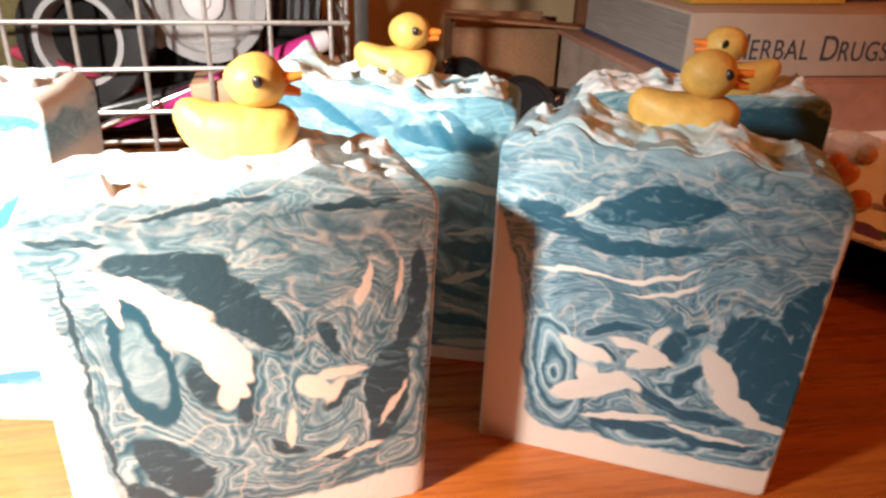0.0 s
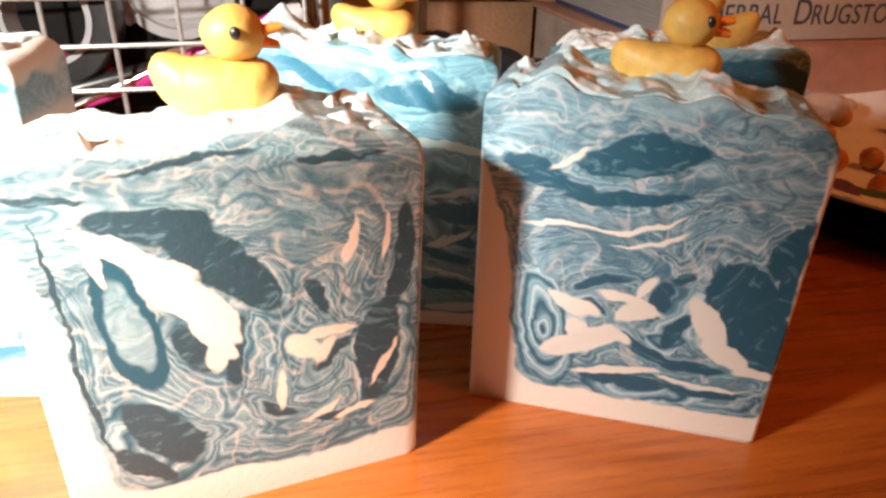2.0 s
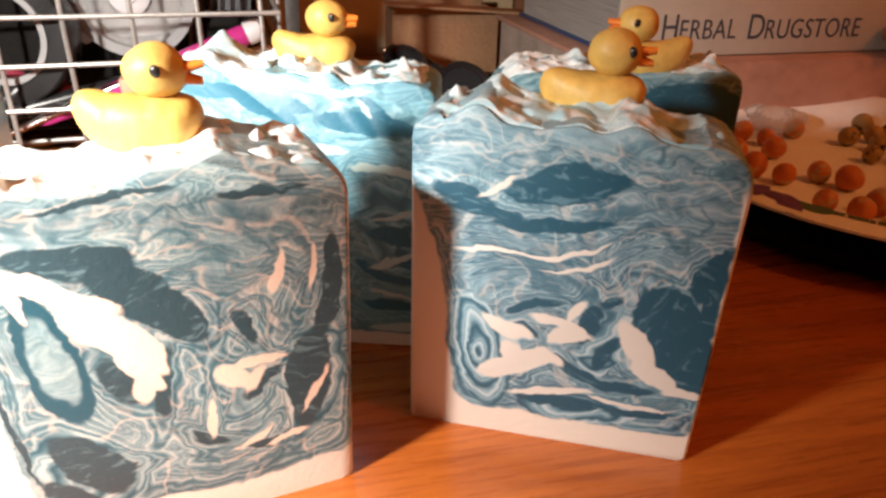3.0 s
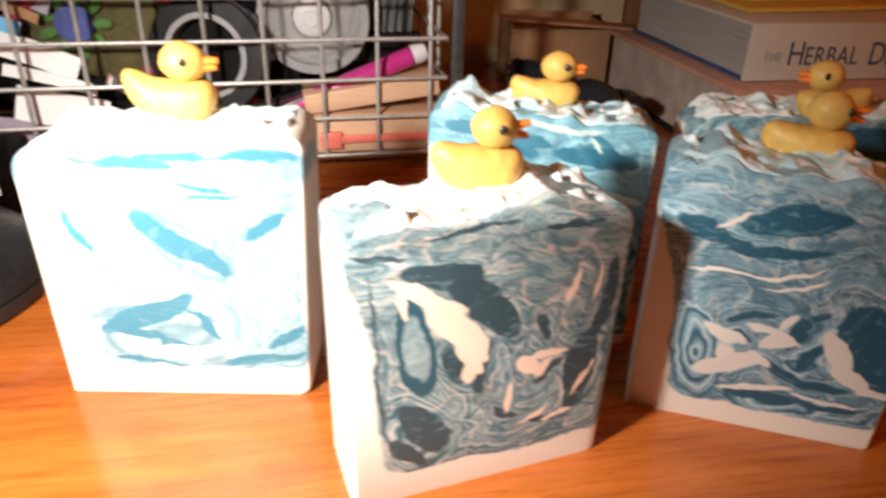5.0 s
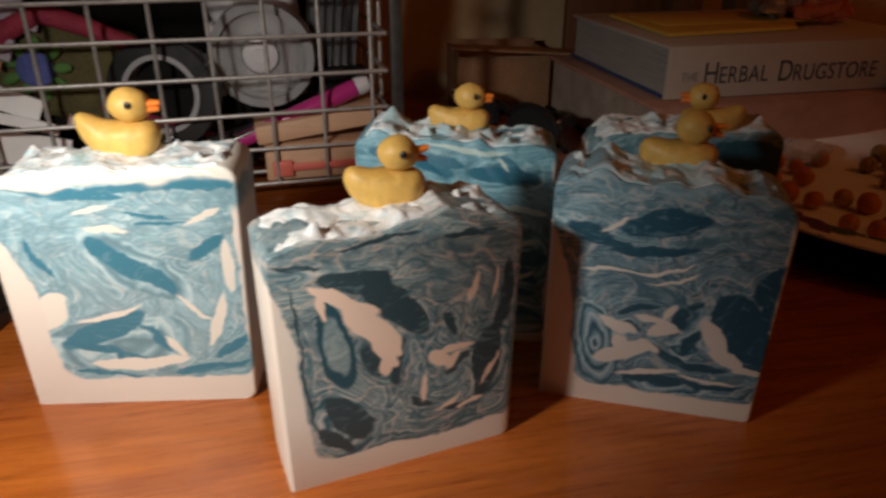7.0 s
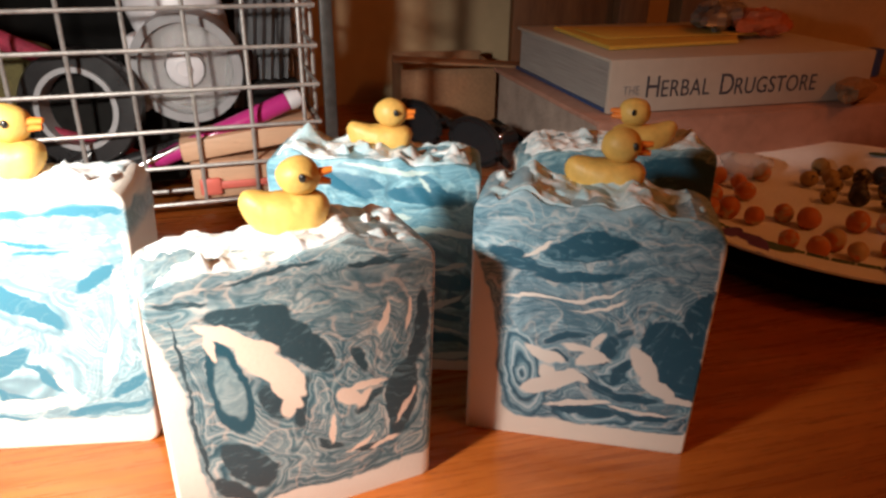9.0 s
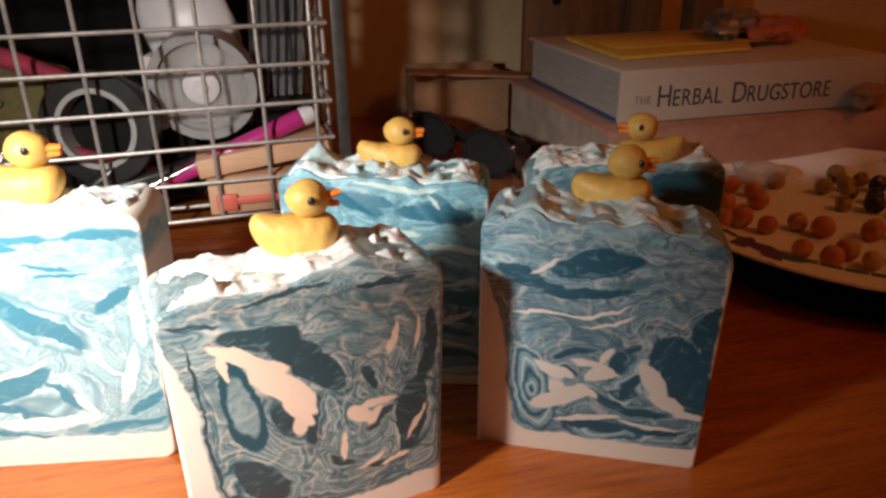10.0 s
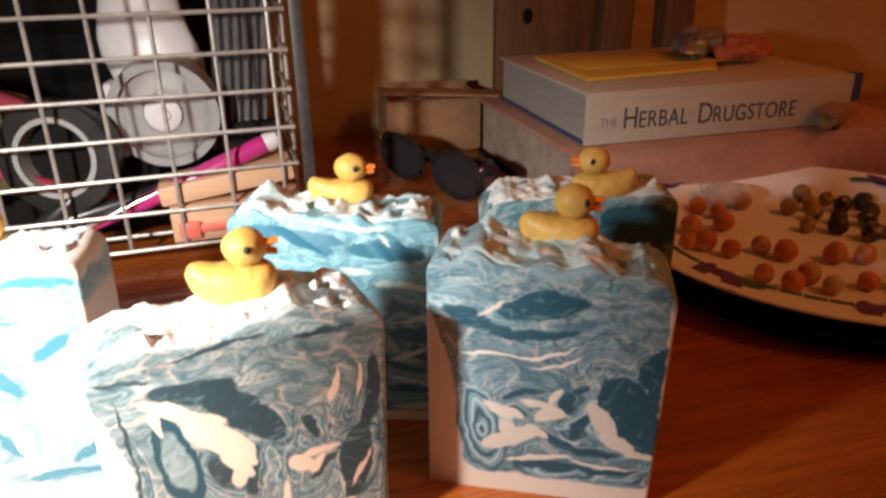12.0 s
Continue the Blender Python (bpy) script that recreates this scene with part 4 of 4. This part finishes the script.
M_OLD_PAGES = plain("old_pages", (0.36, 0.28, 0.23), 0.85, grain=0.25, scale=500, bump=0.5)
lower = thing("book", pose(0.324, 0.379, 0.0, 0, 0, -9), "worn dusty pink hardback book under another book", "book")
block("page_block", (0.004, 0.285, 0.006, 0.196, 0.0035, 0.0455), M_OLD_PAGES, lower, "yellowed page block")
block("back_cover", (0, 0.292, 0.002, 0.202, 0, 0.003), M_MATT, lower, bevel=0.001)
block("front_cover", (0, 0.292, 0.002, 0.202, 0.046, 0.0498), M_ROSE, lower, bevel=0.001)
bm = bmesh.new()
box(bm, 0, 0.292, -0.002, 0.0018, 0, 0.0496, 0.0018)
mesh_object("spine", bm, M_ROSE, lower, "dusty pink spine")

envelope = thing("envelope", pose(0.354, 0.418, 0.0872, 0, 0, -9), "yellow paper envelope lying on the book", "envelope")
bm = bmesh.new()
pts = [(0.006, 0.004), (0.118, 0.014), (0.165, 0.084), (0.012, 0.112)]
rings = []
for z, grow in ((0.0, 0.0), (0.0012, 0.0006), (0.0026, 0.0), (0.003, -0.0015)):
    rings.append([Vector((px + (0.09 - px) * -grow / 0.09, py + (0.05 - py) * -grow / 0.05, z)) for px, py in pts])
ring_loft(bm, rings)
mesh_object("pad", bm, M_ENVELOPE, envelope)
block("flap", (0.018, 0.150, 0.032, 0.088, 0.0034, 0.0042), M_ENVELOPE, envelope, bevel=0.0003)


def crumple(name, at, size, mat, label, seed, turn=0):
    bm = bmesh.new()
    vs = ball(bm, scaled(0, 0, 0, *size), 22, 14)
    for v in vs:
        q = v.co * 90 + Vector((seed, 2, 5))
        v.co *= 1 + 0.45 * noise.fractal(q, 1.0, 2.2, 3)
    low = min(v.co.z for v in vs)
    for v in vs:
        v.co.z -= low
    ob = mesh_object(name, bm, mat, sharp=15)
    ob.matrix_world = pose(*at, 0, 0, turn)
    return tagged(ob, label, "wrapper")


crumple("foil_wrapper", (0.523, 0.438, 0.0868), (0.026, 0.018, 0.010), M_FOIL, "crumpled orange foil wrapper on the book", 3, 10)
crumple("foil_wrapper", (0.502, 0.462, 0.0868), (0.040, 0.017, 0.011), M_SILVER, "crumpled silvery foil wrapper on the book", 8, 30)

crumple("torn_paper", (0.532, 0.352, 0.0500), (0.030, 0.010, 0.008), M_KRAFT, "torn brown paper tucked beside the book", 11, 24)

# ---- wooden crate and card box by the wall ----
crate = thing("wooden_crate", pose(0.384, 0.588, 0.0, 0, 0, -10), "rough brown wooden crate with upright posts", "crate")
block("panel", (0.0, 0.100, 0.012, 0.022, 0.002, 0.26), M_CRATE, crate, bevel=0.001)
for x0 in (0.1005, 0.166):
    block("post", (x0, x0 + 0.031, 0.0, 0.024, 0.0, 0.27), M_CRATE, crate, "lighter wooden corner post", bevel=0.0015)
block("panel", (0.132, 0.165, 0.060, 0.068, 0.002, 0.26), M_MATT, crate, "dark inner panel", bevel=0.001)
bm = bmesh.new()
lathe(bm, [(0.0, 0.0006), (0.004, 0.0006), (0.005, 0.0)], pose(0.030, 0.0118, 0.115, 90, 0, 0) @ Matrix.Diagonal((1, 1.4, 1, 1)), 20)
mesh_object("knot", bm, M_MATT, crate, "dark knot in the wood")

carton = thing("cardboard_box", pose(0.276, 0.604, 0.0, 0, 0, -14), "small open kraft cardboard box with bent flaps", "cardboard box")
block("front_side", (0.0, 0.088, 0, 0.0025, 0, 0.048), M_KRAFT, carton, bevel=0.0006)
block("back_side", (0.0, 0.088, 0.060, 0.0625, 0, 0.054), M_KRAFT, carton, bevel=0.0006)
block("left_side", (0.0, 0.0025, 0.003, 0.0595, 0, 0.052), M_KRAFT, carton, bevel=0.0006)
block("right_side", (0.0855, 0.088, 0.003, 0.0595, 0, 0.050), M_KRAFT, carton, bevel=0.0006)
block("bottom", (0.003, 0.085, 0.003, 0.0595, 0, 0.002), M_KRAFT, carton)
bm = bmesh.new()
box(bm, -0.006, 0.118, -0.004, 0.034, 0, 0.0022, 0.0007, pose(0.0, 0.0, 0.0545, -3, 3, -4))
mesh_object("flap", bm, M_KRAFT, carton, "bent top flap")

# ---- sunglasses on the desk ----
specs = thing("sunglasses", pose(0.268, 0.492, 0.001, 0, 0, -76), "glossy black sunglasses lying folded on the desk", "sunglasses")
for s in (-1, 1):
    bm = bmesh.new()
    ring = [(s * 0.034 + 0.027 * math.cos(a), 0.0, 0.0195 + 0.0165 * math.sin(a)) for a in [2 * math.pi * k / 28 for k in range(29)]]
    rod(bm, ring, 0.0024, 8)
    mesh_object("rim", bm, M_BLACK, specs)
    bm = bmesh.new()
    lathe(bm, [(0.0, 0.0006), (1.0, 0.0006), (1.0, -0.0006), (0.0, -0.0006)], pose(s * 0.034, 0, 0.0185, 90, 0, 0) @ Matrix.Diagonal((0.0255, 0.0155, 1, 1)), 28)
    mesh_object("lens", bm, M_LENS, specs)
    bm = bmesh.new()
    rod(bm, [(s * 0.062, 0.0, 0.028), (s * 0.065, 0.008, 0.029), (s * 0.050, 0.015 + 0.003 * s, 0.028), (s * -0.010, 0.018 + 0.005 * s, 0.020), (s * -0.046, 0.016 + 0.005 * s, 0.011), (s * -0.062, 0.014 + 0.005 * s, 0.006)], [0.0042, 0.0045, 0.0042, 0.0034, 0.003, 0.0024], 8)
    mesh_object("temple", bm, M_BLACK, specs)
    bm = bmesh.new()
    ball(bm, scaled(s * 0.0625, -0.001, 0.030, 0.0022, 0.0022, 0.0022), 10, 8)
    mesh_object("hinge", bm, M_CHROME, specs, "small bright metal hinge")
bm = bmesh.new()
rod(bm, [(-0.008, 0, 0.026), (0, 0.001, 0.029), (0.008, 0, 0.026)], 0.0026, 8)
mesh_object("bridge", bm, M_BLACK, specs)

# ---- paper plate with clay balls ----
PX, PY = 0.4257, 0.2627
PLATE = 0.939
tray = thing("black_dish", pose(PX, PY, 0) @ Matrix.Diagonal((PLATE, PLATE, 1, 1)), "low black round dish under the paper plate", "dish")
bm = bmesh.new()
lathe(bm, [(0.0, 0.0), (0.112, 0.0), (0.120, 0.003), (0.123, 0.010), (0.121, 0.0105), (0.115, 0.005), (0.0, 0.004)], segments=72)
mesh_object("dish_body", bm, M_MATT, tray)
plate = thing("paper_plate", pose(PX, PY, 0.0108) @ Matrix.Diagonal((PLATE, PLATE, 1, 1)), "white paper plate with purple flowers and green lettering", "plate")
bm = bmesh.new()
rings = lathe(bm, [(0.0, 0.0), (0.088, 0.0), (0.096, 0.003), (0.104, 0.0095), (0.128, 0.0135), (0.1315, 0.0130), (0.1318, 0.0120), (0.128, 0.0120), (0.104, 0.0080), (0.096, 0.0015), (0.088, -0.0012), (0.0, -0.0012)], segments=96)
mesh_object("plate_body", bm, M_PAPER, plate)


def on_rim(r):
    return 0.0095 + 0.004 * (r - 0.104) / 0.024 + 0.0004


for k in range(64):
    a = math.radians(150 + 2.05 * k)
    r = 0.1095
    bm = bmesh.new()
    w = 0.0011 + 0.0007 * ((k * 7) % 3)
    box(bm, -w, w, -0.0016, 0.0016, 0, 0.0003, 0, pose(r * math.cos(a), r * math.sin(a), on_rim(r), 0, 0, math.degrees(a) + 90))
    mesh_object("lettering_bar", bm, M_GREEN_INK, plate)
for ang in (70, 108, 148, 192, 232, 250, 285, 330, 20):
    for k, (da, dr, ln) in enumerate(((-5, 0.0, 0.009), (4, 0.002, 0.010), (0, -0.005, 0.008), (8, -0.004, 0.007))):
        a, r = math.radians(ang + da), 0.119 + dr
        bm = bmesh.new()
        lathe(bm, [(0.0, 0.0005), (1.0, 0.0004)], pose(r * math.cos(a), r * math.sin(a), on_rim(r), 0, 0, ang + 40 * k) @ Matrix.Diagonal((ln * 1.25, 0.0052, 1, 1)), 14)
        mesh_object("petal_print", bm, M_PURPLE if k < 3 else M_GREEN_INK, plate)

ORANGE = [(0.396, 0.338), (0.366, 0.312), (0.401, 0.325), (0.388, 0.307), (0.428, 0.331), (0.343, 0.290), (0.356, 0.289), (0.362, 0.275), (0.381, 0.271), (0.386, 0.258), (0.353, 0.243), (0.357, 0.228), (0.372, 0.231), (0.373, 0.217), (0.407, 0.243), (0.421, 0.235), (0.393, 0.212), (0.408, 0.204)]
DARK = [(0.447, 0.309), (0.475, 0.323), (0.465, 0.307), (0.483, 0.310), (0.481, 0.296), (0.498, 0.294), (0.452, 0.294), (0.460, 0.282), (0.446, 0.272), (0.473, 0.272), (0.432, 0.282), (0.487, 0.280), (0.454, 0.255), (0.468, 0.252)]


def bead(at, r, mat, label, group):
    bm = bmesh.new()
    vs = ball(bm, scaled(0, 0, 0, r, r * 0.94, r * 0.9), 20, 12)
    for v in vs:
        v.co *= 1 + 0.07 * noise.noise(v.co * 160 + Vector((at[0] * 50, at[1] * 50, 0)))
    ob = mesh_object("clay_ball", bm, mat, sharp=80)
    rr = math.hypot(at[0] - PX, at[1] - PY) / PLATE
    z = 0.0108 + (0.0 if rr < 0.088 else 0.0095 * (rr - 0.088) / 0.016 if rr < 0.104 else on_rim(rr))
    ob.matrix_world = pose(at[0], at[1], z + r * 0.86, 40 * at[0] * 90, 50 * at[1] * 70, 0)
    return tagged(ob, label, "clay ball", group)


for i, at in enumerate(ORANGE):
    bead(at, 0.0062 + 0.0007 * math.sin(i * 2.3), M_BEAD_ORANGE, "small orange clay ball with a pale top", "orange clay balls on the plate")
for i, at in enumerate(DARK):
    bead(at, 0.0060 + 0.0007 * math.sin(i * 1.7), M_BEAD_DARK, "small black and gold clay ball in a heap", "dark clay balls on the plate")
wrap = crumple("plastic_wrapper", (0.418, 0.340, 0.0140), (0.019, 0.011, 0.007), M_CLEAR, "crumpled clear plastic wrapper on the plate rim", 5, -18)

# ---- black desk device and the sheet on it ----
device = thing("desk_device", pose(-0.021, 0.016, 0), "curved glossy black plastic desk device", "device")
edge = []
for k in range(25):
    a = math.radians(-128 + 175 * k / 24)
    edge.append((-0.104 + 0.068 * math.cos(a), 0.318 + 0.058 * math.sin(a) + 0.012 * math.cos(a)))
edge += [(-0.20, 0.395), (-0.36, 0.40), (-0.38, 0.30), (-0.36, 0.215), (-0.20, 0.232)]


def slab(bm, levels, index=0):
    cx, cy = -0.20, 0.31
    ring_loft(bm, [[Vector((x + (cx - x) * s, y + (cy - y) * s, z)) for x, y in edge] for s, z in levels], index=index)


bm = bmesh.new()
slab(bm, [(0.02, 0.0), (0.0, 0.0012), (-0.004, 0.006), (0.0, 0.0075)])
mesh_object("base", bm, M_BLACK, device)
bm = bmesh.new()
slab(bm, [(0.012, 0.0077), (0.0, 0.0085), (0.004, 0.0125), (0.02, 0.0175), (0.055, 0.0225), (0.12, 0.0265), (0.25, 0.0290)])
mesh_object("cover", bm, M_BLACK, device)
bm = bmesh.new()
lathe(bm, [(0.0, 0.0006), (0.0035, 0.0006), (0.0042, 0.0)], pose(-0.098, 0.300, 0.0283, 0, 0, 20) @ Matrix.Diagonal((1.6, 0.8, 1, 1)), 20)
mesh_object("badge", bm, M_GREY, device, "small grey oval badge")
stand = thing("dark_folder", pose(-0.028, 0.045, 0), "matt black folder under the white sheet", "folder")
block("cover", (-0.30, -0.052, 0.345, 0.420, 0.0, 0.030), M_MATT, stand, bevel=0.003)

sheet = thing("paper_sheet", pose(-0.070, 0.345, 0.0395), "white printed paper sheet lying over the black device", "paper sheet")
bm = bmesh.new()
rings = []
for i in range(9):
    t = i / 8
    rings.append([Vector((-0.052 * t - 0.0005 - 0.24 * k / 8, 0.222 * t - 0.16 * (k / 8), 0.0035 * math.sin(t * 2.4) + 0.004 * t + (0.001 * math.sin(k * 0.9)))) for k in range(9)])
ring_loft(bm, rings, closed=False, caps=False)
bmesh.ops.solidify(bm, geom=bm.faces[:], thickness=0.0006)
mesh_object("page", bm, M_PAPER, sheet)
for k in range(9):
    bm = bmesh.new()
    y = 0.018 + 0.014 * k
    box(bm, -0.060 - 0.012 * (k % 3), -0.034 - 0.009 * (k % 2), -0.0008, 0.0008, 0.0, 0.0002, 0, pose(0, y, 0.0044, 0, 0, 33))
    mesh_object("text_line", bm, M_GREY_INK, sheet)
